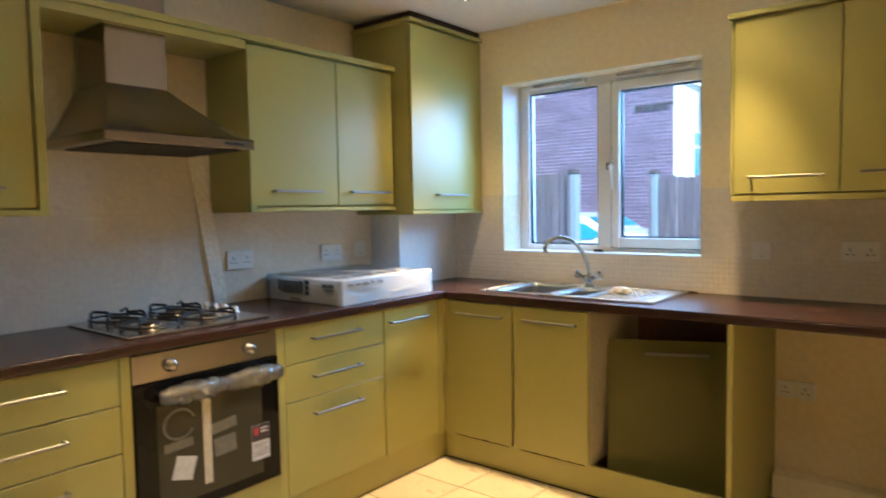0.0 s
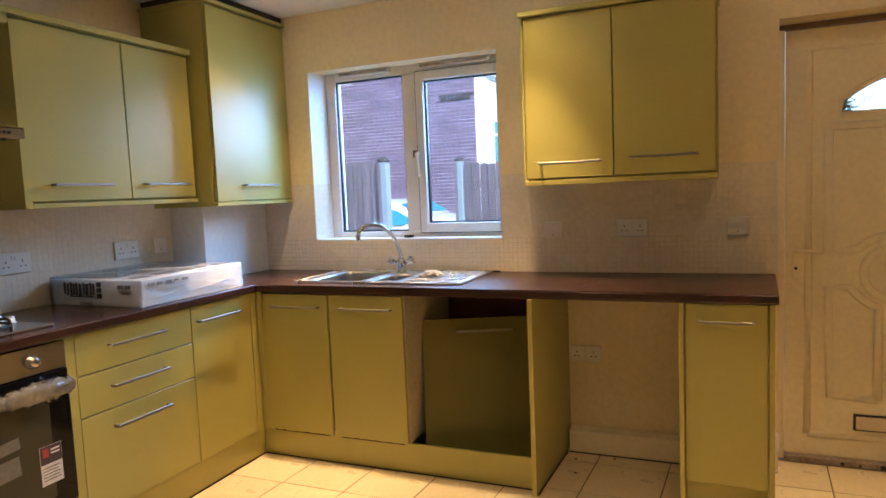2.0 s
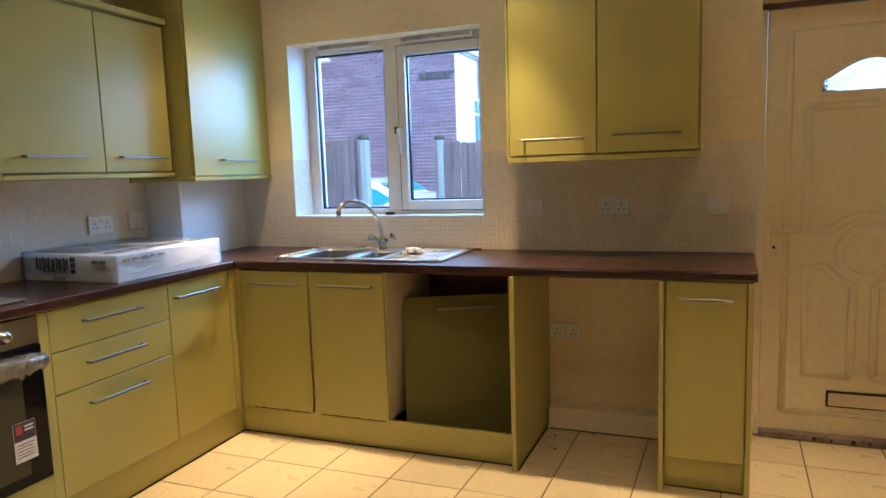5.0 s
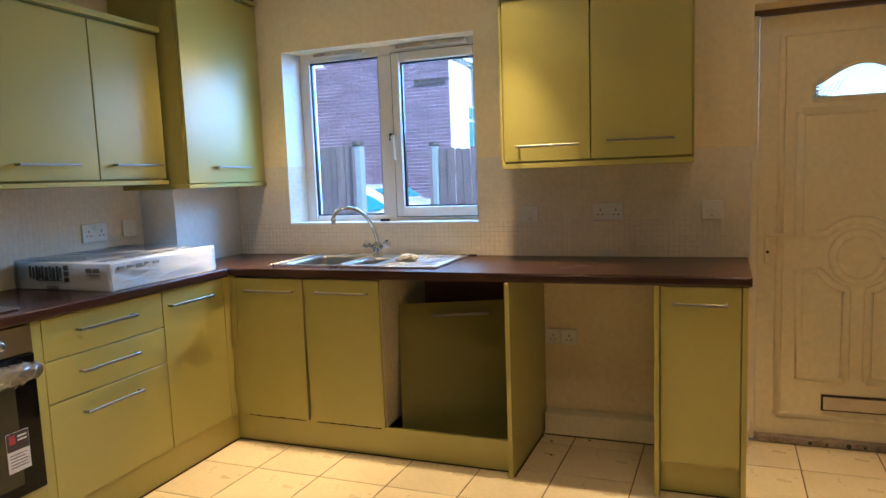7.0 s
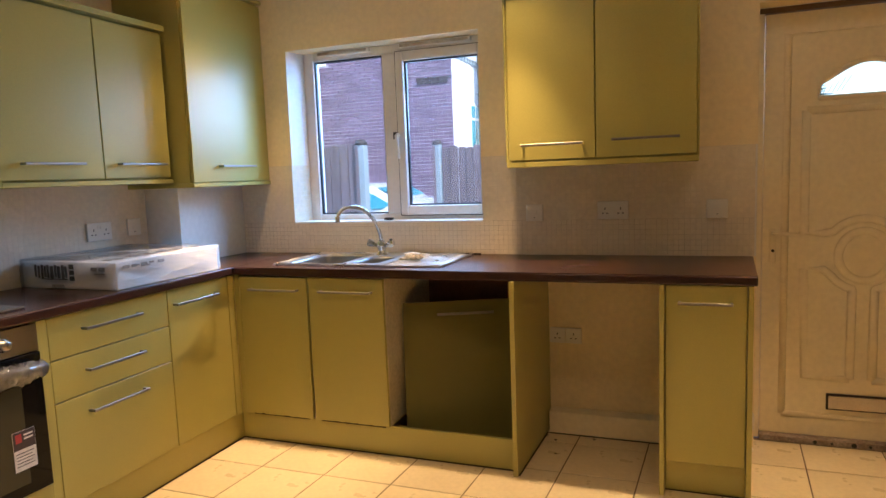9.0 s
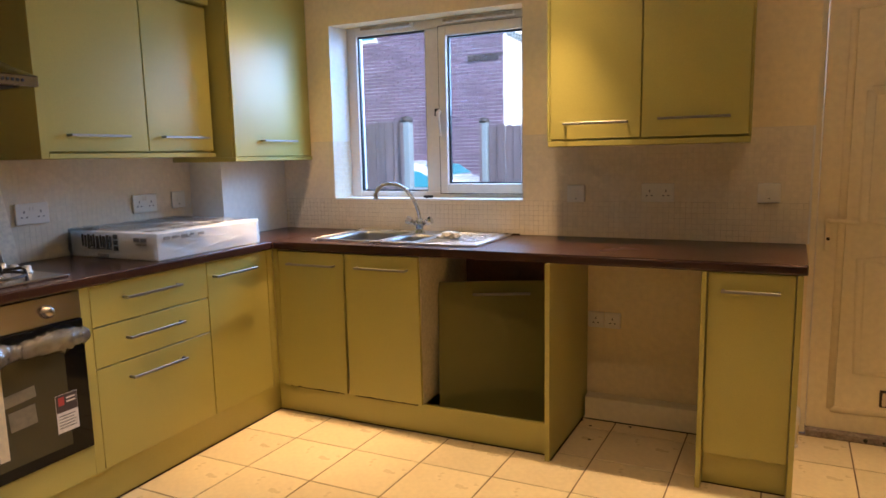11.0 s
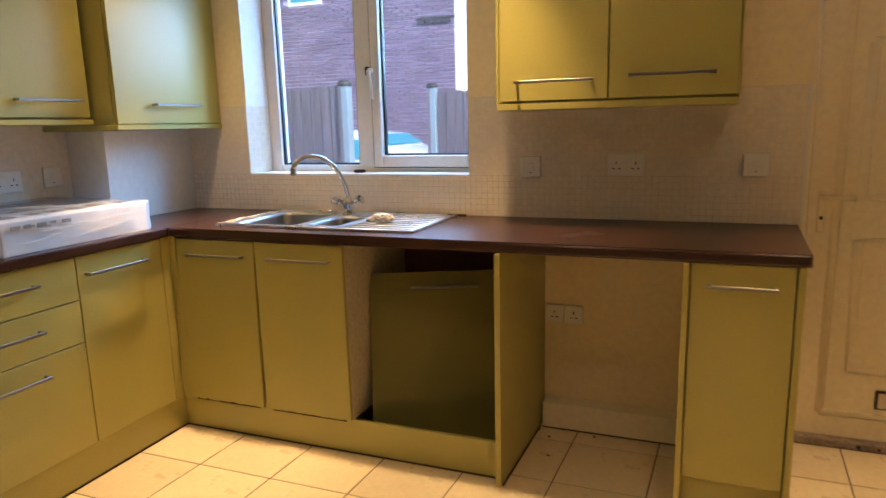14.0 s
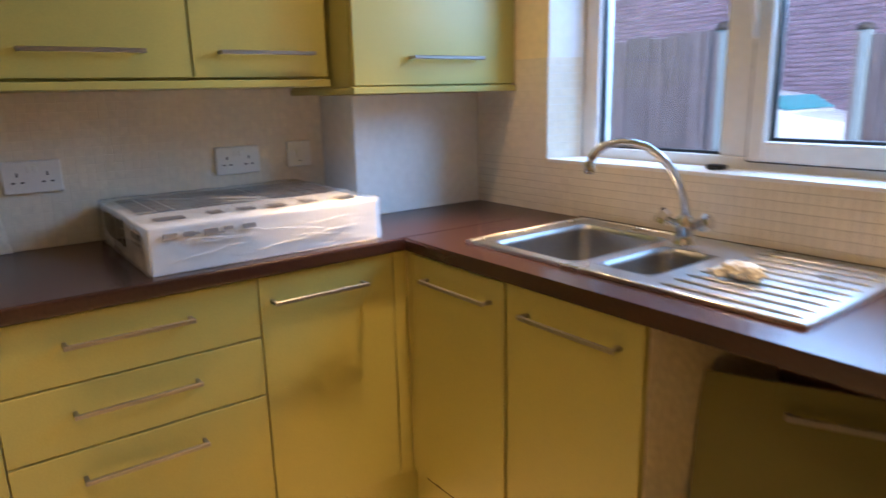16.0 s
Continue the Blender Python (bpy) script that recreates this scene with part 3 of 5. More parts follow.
carcass(far, CARCASS, 0.02, FX - 0.021, -3.49, -2.892, Z0, Z1, open_side="+x")
front("door", "y", -3.49, -2.891, Z0, Z1, FX, far, 0.80)

corner = thing("base_cabinet", (0.30, -0.83, Z0), "green corner base cabinet with one door", "kitchen cabinet", "base cabinets")
carcass(corner, CARCASS, 0.02, FX - 0.021, -1.035, -0.625, Z0, Z1, open_side="+x")
front("door", "y", -1.036, -0.628, Z0, Z1, FX, corner, 0.797, shift=-0.035)
post = bmesh.new()
box(FX - 0.020, FX, -0.626, -0.580, Z0, Z1, 0.001, post, 1)
box(FX + 0.0005, 0.612, -0.580, -0.561, Z0, Z1, 0.001, post, 1)
part("corner_post", post, GREEN, corner)

sinku = thing("sink_cabinet", (1.0, -0.3, Z0), "green two-door sink base cabinet with cream sides", "kitchen cabinet", "base cabinets")
carcass(sinku, CARCASS, 0.605, 1.420, -0.559, -0.02, Z0, Z1, top=False)
askew = [front("door", "x", 0.614, 1.010, Z0 - 0.002, Z1 - 0.006, FY, sinku, 0.797, shift=0.012),
         front("door", "x", 1.013, 1.419, Z0, Z1 - 0.004, FY, sinku, 0.797, shift=0.01)]
for leaf_ob, lean in zip(askew, (-0.006, 0.003)):
    for v in leaf_ob.data.vertices:
        v.co.x += lean * (Z1 - Z0 - v.co.z) / (Z1 - Z0)

# ragged dark strips: chips plus the shadow of the gap below the doors
for x0, x1 in ((0.655, 0.985), (1.05, 1.40)):
    rngw = random.Random(int(x0 * 1000))
    wb = bmesh.new()
    n = 18
    low = [wb.verts.new((x0 + (x1 - x0) * k / n, FY - 0.0006, Z0 - 0.0015)) for k in range(n + 1)]
    top = [wb.verts.new((x0 + (x1 - x0) * k / n, FY - 0.0006, Z0 + 0.0005 + 0.006 * rngw.random() ** 2)) for k in range(n + 1)]
    for k in range(n):
        wb.faces.new([low[k], low[k + 1], top[k + 1], top[k]])
    ext = bmesh.ops.extrude_face_region(wb, geom=list(wb.faces))
    bmesh.ops.translate(wb, vec=(0, 0.004, 0), verts=[v for v in ext["geom"] if isinstance(v, bmesh.types.BMVert)])
    part("chipped_edge", wb, GRIMESHADE, sinku, "dark chips and painted gap shade along the lower door edge")

rightu = thing("base_cabinet", (2.81, -0.3, 0.0), "narrow green base cabinet with end panels at the worktop's end", "kitchen cabinet", "base cabinets")
carcass(rightu, CARCASS, 2.657, 2.957, -0.559, -0.02, 0.142, Z1)
front("door", "x", 2.657, 2.957, 0.139, Z1, FY, rightu, 0.797, length=0.20, shift=0.0)
part("end_panel", box(2.638, 2.656, -0.606, -0.0, 0.0, Z1, 0.0015, segments=1), GREEN, rightu)
part("end_panel", box(2.9585, 2.978, -0.596, -0.0, 0.0, Z1, 0.0015, segments=1), GREEN, rightu)
part("plinth", box(2.658, 2.957, -0.545, -0.53, 0.0, 0.141), GREEN, rightu)
for ob in [c for c in rightu.children] + [h for c in rightu.children for h in c.children]:
    for v in ob.data.vertices:
        v.co.x += 0.05 * (v.co.y + 0.3)        # the cabinet stands out of square with the wall

divider = thing("end_panel", (2.027, -0.3, 0.0), "upright green panel standing between the appliance gaps", "panel", "")
for piece_name, piece in (("board", box(2.030, 2.049, -0.612, -0.001, 0.0, Z1, 0.0015, segments=1)), ("edging", box(2.0295, 2.0495, -0.6135, -0.6122, 0.001, Z1 - 0.001))):
    for v in piece.verts:
        v.co.x += 0.040 * (v.co.y + 0.61)      # stands a little out of square
    part(piece_name, piece, GREEN, divider)

pl = thing("plinth", (1.28, -0.548, 0.0), "green plinth board under the sink units", "plinth", kind="structure")
part("board", box(0.5615, 2.0300, -0.556, -0.540, 0.0, 0.1455, 0.001, segments=1), GREEN, pl)
pl = thing("plinth", (0.55, -2.0, 0.0), "green plinth board under the drawer units", "plinth", kind="structure")
part("board", box(0.545, 0.5605, -3.49, -0.5405, 0.0, 0.1455, 0.001, segments=1), GREEN, pl)

gl = thing("floor_seal", (1.3, -0.56, 0.0), "dark grimy joint along the foot of the plinths", "trim", kind="structure")
part("joint", box(0.562, 2.0285, -0.5605, -0.5565, 0.0, 0.006), GRIMESHADE, gl)
part("joint", box(0.5608, 0.5648, -3.49, -0.561, 0.0, 0.006), GRIMESHADE, gl)
edge_joint = box(2.0495, 2.0545, -0.60, -0.083, 0.0, 0.005)
for v in edge_joint.verts:
    v.co.x += 0.040 * (v.co.y + 0.61)
part("joint", edge_joint, GRIMESHADE, gl)
part("joint", box(2.082, 2.66, -0.0855, -0.0825, 0.0, 0.005), GRIMESHADE, gl)
part("joint", box(2.658, 2.957, -0.549, -0.5455, 0.0, 0.005), GRIMESHADE, gl)

# sheet and batten added over the wall to darken the gap like shade
gap_shade = thing("back_board", (1.73, -0.02, 0.15), "dark brown sheet added as shade at the back of the appliance gap", "board")
part("sheet", box(1.424, 2.046, -0.026, -0.020, 0.0, Z1 - 0.002), GAPSHADE, gap_shade)
part("batten", box(1.424, 2.046, -0.046, -0.0262, 0.82, Z1 - 0.003, 0.002, segments=1), GAPSHADE, gap_shade)

# loose appliance door standing in the gap
lo = thing("cabinet_door", (1.475, -0.50, 0.0), "loose green appliance door leaning back in the gap, darkened for shade", "cabinet door", turn=24.0)
lo.matrix_world = pose(1.475, -0.50, 0.0, -12, 0, 24.0)
mt = lo.matrix_world.copy()
ORIGIN[lo.name] = mt.inverted()


def local(bm):
    bm.transform(mt)
    return bm


# the panel's darker green carries the shade of the gap
ld = part("panel", local(box(0.0, 0.592, 0.0, 0.019, 0.004, 0.722, 0.0016, segments=1)), SHADEDGREEN, lo)
hbm = bmesh.new()
box(0.17, 0.45, -0.0345, -0.0255, 0.650, 0.664, 0.002, hbm, 1)
box(0.172, 0.184, -0.0255, 0.0, 0.652, 0.662, 0.001, hbm, 1)
box(0.436, 0.448, -0.0255, 0.0, 0.652, 0.662, 0.001, hbm, 1)
part("handle", local(hbm), HANDLE, ld, "satin metal bar handle")

# ---------------------------------------------------------------- worktop
WT0, WT1 = 0.869, 0.908


def round_front(bm, test, offset=0.012):
    es = [e for e in bm.edges if all(test(v.co) for v in e.verts)]
    bmesh.ops.bevel(bm, geom=es, offset=offset, segments=4, profile=0.6, affect="EDGES")


SX0, SX1, SY0, SY1 = 0.800, 1.650, -0.490, -0.050
bw = slab([0.601, SX0, SX1, 2.990], [-0.600, SY0, SY1, 0.0], WT0, WT1, [(1, 1)])
round_front(bw, lambda c: abs(c.y + 0.6) < 1e-4 and (abs(c.z - WT1) < 1e-4 or abs(c.z - WT0) < 1e-4))
round_front(bw, lambda c: abs(c.x - 2.99) < 1e-4 and abs(c.z - WT1) < 1e-4, 0.004)
wt = thing("worktop", (1.8, -0.3, WT0), "dark brown laminate worktop with a sink cut-out", "worktop", "worktops")
edging = box(2.9902, 2.9912, -0.588, -0.002, WT0 + 0.002, WT1 - 0.006)
# the end is cut a little out of square
for v in list(bw.verts) + list(edging.verts):
    if v.co.x > 2.97:
        v.co.x += 0.030 * (v.co.y + 0.6) / 0.6
part("top", bw, WORKTOP, wt)
part("end_edging", edging, WORKTOP, wt, "dark edging strip")
lw = slab([0.0, 0.600], [-3.49, -0.600, 0.0], WT0, WT1)
round_front(lw, lambda c: abs(c.x - 0.6) < 1e-4 and c.y < -0.59 and (abs(c.z - WT1) < 1e-4 or abs(c.z - WT0) < 1e-4))
wl = thing("worktop", (0.3, -1.7, WT0), "dark brown laminate worktop along the hob wall", "worktop", "worktops")
part("top", lw, WORKTOP, wl)
part("end_edging", box(0.002, 0.588, -3.4912, -3.4902, WT0 + 0.002, WT1 - 0.006), WORKTOP, wl, "dark edging strip")

# ---------------------------------------------------------------- wall units
UZ0, UZ1 = 1.362, 2.076
UX = 0.310


def wall_unit(y0, y1, label, shift=0.0):
    u = thing("wall_cabinet", (0.15, (y0 + y1) / 2, UZ0), label, "wall cabinet", "wall cabinets")
    carcass(u, GREEN, 0.001, UX - 0.021, y0, y1, UZ0, UZ1, open_side="+x")
    front("door", "y", y0, y1, UZ0 + 0.004, UZ1 - 0.006, UX, u, 1.434, shift=shift)
    return u


wall_unit(-3.45, -2.935, "green wall cabinet with one door")
wall_unit(-2.933, -2.410, "green wall cabinet with a white sensor hung on its handle", 0.02)
wall_unit(-1.542, -1.058, "green wall cabinet with one door beside the hood", -0.015)
wall_unit(-1.057, -0.657, "narrow green wall cabinet with one door", 0.01)
for y0, y1 in ((-2.4085, -2.378), (-1.575, -1.5435)):
    ep = thing("side_panel", (0.16, (y0 + y1) / 2, 1.34), "green upright side panel beside the hood", "panel", "hood side panels")
    part("board", box(0.001, 0.322, y0, y1, 1.340, 2.060, 0.0015, segments=1), GREEN, ep)
    part("edge_band", box(0.3222, 0.3230, y0 + 0.001, y1 - 0.001, 1.342, 2.058), GREEN, ep)
for y0, y1 in ((-3.45, -2.4095), (-1.5425, -0.657)):
    pe = thing("pelmet", (0.3, (y0 + y1) / 2, 1.34), "green pelmet strip under the wall cabinets", "pelmet", "pelmets")
    part("strip", box(0.02, 0.322, y0, y1, 1.340, 1.3605, 0.002, segments=1), GREEN, pe)
bridge = thing("bridging_shelf", (0.16, -1.98, 2.06), "green cornice board bridging the hood and the cabinets", "cornice")
bs = slab([0.001, 0.030, 0.275, 0.335], [-3.45, -2.155, -1.905, -0.657], 2.0775, 2.103, [(1, 1)])
part("cornice_board", bs, GREEN, bridge)
part("hood_board", slab([0.001, 0.030, 0.275, 0.320], [-2.377, -2.155, -1.905, -1.576], 2.040, 2.0765, [(1, 1)]), GREEN, bridge)

tall = thing("wall_cabinet", (0.22, -0.32, 1.312), "tall green corner wall cabinet below the ceiling", "wall cabinet", "wall cabinets")
carcass(tall, GREEN, 0.001, 0.412, -0.640, -0.002, 1.3355, 2.332, open_side="+x")
front("door", "y", -0.640, -0.004, 1.3365, 2.322, 0.433, tall, 1.420, shift=0.015)
part("pelmet", box(0.002, 0.437, -0.645, -0.002, 1.314, 1.335, 0.002, segments=1), GREEN, tall)
part("cornice", box(0.002, 0.448, -0.656, -0.002, 2.3325, 2.352, 0.003, segments=1), GREEN, tall)
part("top_infill", box(0.002, 0.425, -0.630, -0.002, 2.3525, 2.388), BROWNTRIM, tall, "dark brown infill strip at the ceiling")

rw = thing("wall_cabinet", (2.37, -0.15, 1.35), "green two-door wall cabinet beside the window", "wall cabinet", "wall cabinets")
carcass(rw, GREEN, 1.957, 2.778, -0.281, -0.001, 1.3755, 2.115)
front("door", "x", 1.964, 2.358, 1.380, 2.112, -0.302, rw, 1.449, shift=0.005)
front("door", "x", 2.359, 2.778, 1.380, 2.112, -0.302, rw, 1.457, shift=0.0)
part("pelmet", box(1.952, 2.784, -0.300, -0.002, 1.350, 1.375, 0.002, segments=1), GREEN, rw)
part("cornice", box(1.940, 2.793, -0.322, -0.002, 2.1155, 2.138, 0.003, segments=1), GREEN, rw)
part("side_panel", box(1.9455, 1.9565, -0.290, -0.002, 1.3755, 2.115, 0.001, segments=1), GREEN, rw)
part("side_panel", box(2.7785, 2.786, -0.290, -0.002, 1.3755, 2.115, 0.001, segments=1), GREEN, rw)

# ---------------------------------------------------------------- oven
ov = thing("oven", (0.3, -1.96, 0.15), "built-in stainless steel and black glass oven, new and still wrapped", "oven")
OY0, OY1 = -2.252, -1.663
oh_u = thing("oven_housing", (0.4, -1.957, Z0), "green oven housing with narrow upright strips", "kitchen cabinet", "base cabinets")
for y0, y1 in ((-2.290, -2.2535), (-1.6615, -1.623)):
    part("upright_strip", box(0.30, FX, y0, y1, Z0, Z1, 0.001, segments=1), GREEN, oh_u)
part("lower_panel", box(0.30, FX, -2.253, -1.662, Z0, 0.264, 0.001, segments=1), GREEN, oh_u)
part("body", box(0.05, 0.565, OY0 + 0.01, OY1 - 0.01, 0.266, 0.862), DARK, ov)
cp = part("control_panel", box(0.5655, 0.585, OY0, OY1, 0.764, 0.863, 0.002, segments=1), STEEL, ov, "brushed steel control panel")
for y in (-2.118, -1.795):
    part("knob", lathe([(0.023, 0), (0.024, 0.006), (0.019, 0.008), (0.018, 0.026), (0.012, 0.029)], (0.585, y, 0.812), "x", 24), STEEL, cp, "round steel knob", True)
od = part("oven_door", box(0.5655, 0.590, OY0, OY1, 0.268, 0.761, 0.003, segments=1), OVENGLASS, ov, "black glass oven door")
part("viewing_pane", box(0.5895, 0.5912, OY0 + 0.075, OY1 - 0.085, 0.31, 0.675), OVENPANE, od, "smoked viewing pane")
hd = rod([(0.590, -2.17, 0.722), (0.625, -2.17, 0.722), (0.632, -2.15, 0.722), (0.632, -1.71, 0.722), (0.625, -1.69, 0.722), (0.590, -1.69, 0.722)], 0.009, 10)
oh = part("handle", hd, STEEL, od, "steel towel-bar handle", True)
wp = bmesh.new()
for seed, (y0, y1) in enumerate(((-2.185, -1.935), (-1.930, -1.682))):
    n = 26
    pts = [(0.634 + 0.006 * noise.noise(Vector((k * 0.6, seed * 5, 0))), y0 + (y1 - y0) * k / n, 0.712 + 0.010 * noise.noise(Vector((k * 0.5, 9, seed)))) for k in range(n + 1)]
    rad = [0.016 + 0.020 * abs(math.sin(3.14 * k / n)) ** 0.4 + 0.012 * noise.noise(Vector((k * 0.9, 2, seed))) for k in range(n + 1)]
    rod(pts, 0.03, 16, wp, rad)
for v in wp.verts:
    v.co += Vector((noise.noise(v.co * 60), 0, noise.noise(v.co * 55 + Vector((3, 3, 3))))) * 0.007
part("wrapping", wp, WRAP, oh, "crinkled clear plastic wrapping", True)
part("tape", box(0.5915, 0.5925, -2.005, -1.972, 0.345, 0.70), TAPE, od, "strip of cream tape")
st = part("rating_sticker", box(0.5915, 0.5926, -1.800, -1.718, 0.365, 0.505), PAPER, od, "white sticker with dark and red print")
part("print_block", box(0.5926, 0.5930, -1.799, -1.719, 0.440, 0.504), DARKINK, st)
part("red_mark", box(0.5930, 0.5934, -1.790, -1.768, 0.465, 0.496), REDINK, st)
for z in (0.485, 0.472):
    part("print_line", box(0.5930, 0.5934, -1.760, -1.726, z, z + 0.006), PAPER, st)
for k in range(5):
    part("print_line", box(0.5926, 0.5930, -1.792, -1.728 - 0.006 * (k % 2), 0.425 - 0.011 * k, 0.4275 - 0.011 * k), BLACKINK, st)
# pale flat slips and a ring laid on the face of the viewing pane
for yc, zc, hw, hh, tilt, mat in ((-2.082, 0.432, 0.040, 0.042, -0.28, PAPER), (-1.915, 0.470, 0.046, 0.034, 0.06, GHOST), (-1.925, 0.545, 0.060, 0.020, 0.10, GHOST), (-2.10, 0.52, 0.055, 0.016, 0.05, GHOST)):
    c, sn = math.cos(tilt), math.sin(tilt)
    slip = prism([(yc + u * c - w * sn, zc + u * sn + w * c) for u, w in ((-hw, -hh), (hw, -hh), (hw, hh), (-hw, hh))], "x", 0.5914, 0.5922)
    part("paper_slip", slip, mat, od, "pale slip shape on the viewing pane")
coil = rod([(0.5914, -2.095 + 0.058 * math.cos(a), 0.595 + 0.052 * math.sin(a)) for a in [0.3 + 0.26 * k for k in range(22)]], 0.005, 6)
for v in coil.verts:
    v.co.x = 0.5914 + (v.co.x - 0.5914) * 0.15
part("cable_coil", coil, GHOST, od, "pale ring shape on the viewing pane", True)

# ---------------------------------------------------------------- hob
hob = thing("hob", (0.27, -1.93, WT1), "stainless steel four-burner gas hob with black pan supports", "hob")
part("plate", box(0.025, 0.520, -2.228, -1.648, WT1, WT1 + 0.010, 0.004), STEEL, hob)
BURN = ((0.15, -2.09, 0.034), (0.40, -2.09, 0.046), (0.15, -1.85, 0.046), (0.40, -1.85, 0.034))
for bx, by, r in BURN:
    bu = part("burner", lathe([(r + 0.016, 0), (r + 0.016, 0.004), (r, 0.006), (r, 0.014), (r * 0.9, 0.016)], (bx, by, WT1 + 0.010), sides=24), STEEL, hob, "steel burner ring", True)
    part("cap", lathe([(r * 0.82, 0), (r * 0.85, 0.003), (r * 0.8, 0.008), (r * 0.3, 0.010)], (bx, by, WT1 + 0.026), sides=24), BLACKIRON, bu, "black burner cap", True)
    gr = bmesh.new()
    for k in range(4):
        a = math.pi / 2 * k + math.pi / 4
        c, s = math.cos(a), math.sin(a)
        rod([(bx + 0.105 * c, by + 0.105 * s, WT1 + 0.010), (bx + 0.100 * c, by + 0.100 * s, WT1 + 0.045), (bx + 0.09 * c, by + 0.09 * s, WT1 + 0.052), (bx + 0.035 * c, by + 0.035 * s, WT1 + 0.048)], 0.0058, 6, gr)
    ring = [(bx + 0.102 * math.cos(t), by + 0.102 * math.sin(t), WT1 + 0.026) for t in [2 * math.pi * k / 24 for k in range(25)]]
    rod(ring, 0.0055, 6, gr)
    part("pan_support", gr, BLACKIRON, hob, "black iron pan support")
for k in range(4):
    part("knob", lathe([(0.019, 0), (0.020, 0.004), (0.015, 0.006), (0.014, 0.024), (0.010, 0.027)], (0.11 + 0.075 * k, -1.685, WT1 + 0.010), sides=20), SINKSTEEL, hob, "round steel hob knob", True)

# ---------------------------------------------------------------- cooker hood
hood = thing("cooker_hood", (0.2, -1.96, 1.595), "stainless steel chimney cooker hood above the hob", "cooker hood")
HY0, HY1 = -2.262, -1.668
lip = part("lip", box(0.0, 0.490, HY0, HY1, 1.592, 1.630, 0.003, segments=1), HOODSTEEL, hood)
can = bmesh.new()
N = 18
sides = [[], [], []]
for k in range(N + 1):
    u = k / N
    x1 = 0.490 + (0.272 - 0.490) * u
    ya, yb = HY0 + (-2.148 - HY0) * u, HY1 + (-1.912 - HY1) * u
    z = 1.6302 + (1.825 - 1.6302) * u ** 1.25
    for side, ends in zip(sides, (((0.0, ya, z), (x1, ya, z)), ((x1, ya, z), (x1, yb, z)), ((x1, yb, z), (0.0, yb, z)))):
        side.append([can.verts.new(p) for p in ends])
for side in sides:
    for p, q in zip(side, side[1:]):
        can.faces.new([p[0], p[1], q[1], q[0]])
can.faces.new([can.verts.new(p) for p in ((0.0, -2.148, 1.825), (0.272, -2.148, 1.825), (0.272, -1.912, 1.825), (0.0, -1.912, 1.825))])
part("canopy", can, HOODSTEEL, hood, smooth=True)
part("chimney", box(0.032, 0.272, -2.148, -1.912, 1.8255, CEIL - 0.002, 0.002, segments=1), HOODSTEEL, hood, "brushed steel chimney")
part("filter", box(0.05, 0.46, HY0 + 0.05, HY1 - 0.05, 1.588, 1.5925), DARK, hood, "dark grease filter")
for k in range(5):
    part("button", box(0.490, 0.4935, -1.800 + 0.017 * k, -1.789 + 0.017 * k, 1.606, 1.617, 0.002, segments=1), BLACKIRON, lip, "small black push button")

# ---------------------------------------------------------------- sink and tap
sink = thing("sink", (1.2, -0.28, WT1), "stainless steel one-and-a-half bowl sink with drainer", "sink")
B1 = (0.842, 1.135, -0.468, -0.100)
B2 = (1.180, 1.325, -0.440, -0.180)
sxs = [0.775, B1[0], B1[1], B2[0], B2[1], 1.685]
sys_ = [-0.510, B1[2], B2[2], B2[3], B1[3], -0.030]
rim = slab(sxs, sys_, WT1 + 0.001, WT1 + 0.007, [(1, 1), (1, 2), (1, 3), (3, 2)])
part("rim", rim, SINKSTEEL, sink)
ed = rod([(0.779, -0.506, WT1 + 0.006), (1.681, -0.506, WT1 + 0.006), (1.681, -0.034, WT1 + 0.006), (0.779, -0.034, WT1 + 0.006), (0.779, -0.506, WT1 + 0.006)], 0.005, 8)
part("rolled_edge", ed, SINKSTEEL, sink, smooth=True)


def bowl(b, depth):
    bm = bmesh.new()
    rings = []
    for inset, z in ((0.0, 0.0071), (0.004, -0.01), (0.014, -depth + 0.03), (0.04, -depth)):
        x0, x1, y0, y1 = b[0] + inset, b[1] - inset, b[2] + inset, b[3] - inset
        r = 0.035
        ring = []
        for cx, cy, a0 in ((x1 - r, y1 - r, 0), (x0 + r, y1 - r, 90), (x0 + r, y0 + r, 180), (x1 - r, y0 + r, 270)):
            for k in range(5):
                a = radians(a0 + 22.5 * k)
                ring.append(bm.verts.new((cx + r * math.cos(a), cy + r * math.sin(a), WT1 + z)))
        rings.append(ring)
    for a, c in zip(rings, rings[1:]):
        n = len(a)
        for k in range(n):
            bm.faces.new([a[k], a[(k + 1) % n], c[(k + 1) % n], c[k]])
    bm.faces.new(rings[-1])
    # flange that fills the square corners of the cut-out
    sq = [bm.verts.new((x, y, WT1 + 0.0071)) for x, y in ((b[1] + 0.006, b[3] + 0.006), (b[0] - 0.006, b[3] + 0.006), (b[0] - 0.006, b[2] - 0.006), (b[1] + 0.006, b[2] - 0.006))]
    top = rings[0]
    for q in range(4):
        seg = top[q * 5:q * 5 + 5]
        for k in range(4):
            bm.faces.new([sq[q], seg[k], seg[k + 1]])
        nxt = top[(q * 5 + 5) % 20]
        bm.faces.new([sq[q], seg[4], nxt, sq[(q + 1) % 4]])
    return bm


# both bowls take the darkened steel to look shaded inside
part("bowl", bowl(B1, 0.165), SHADEDSTEEL, sink, "large deep bowl", True)
part("bowl", bowl(B2, 0.120), SHADEDSTEEL, sink, "small half bowl", True)
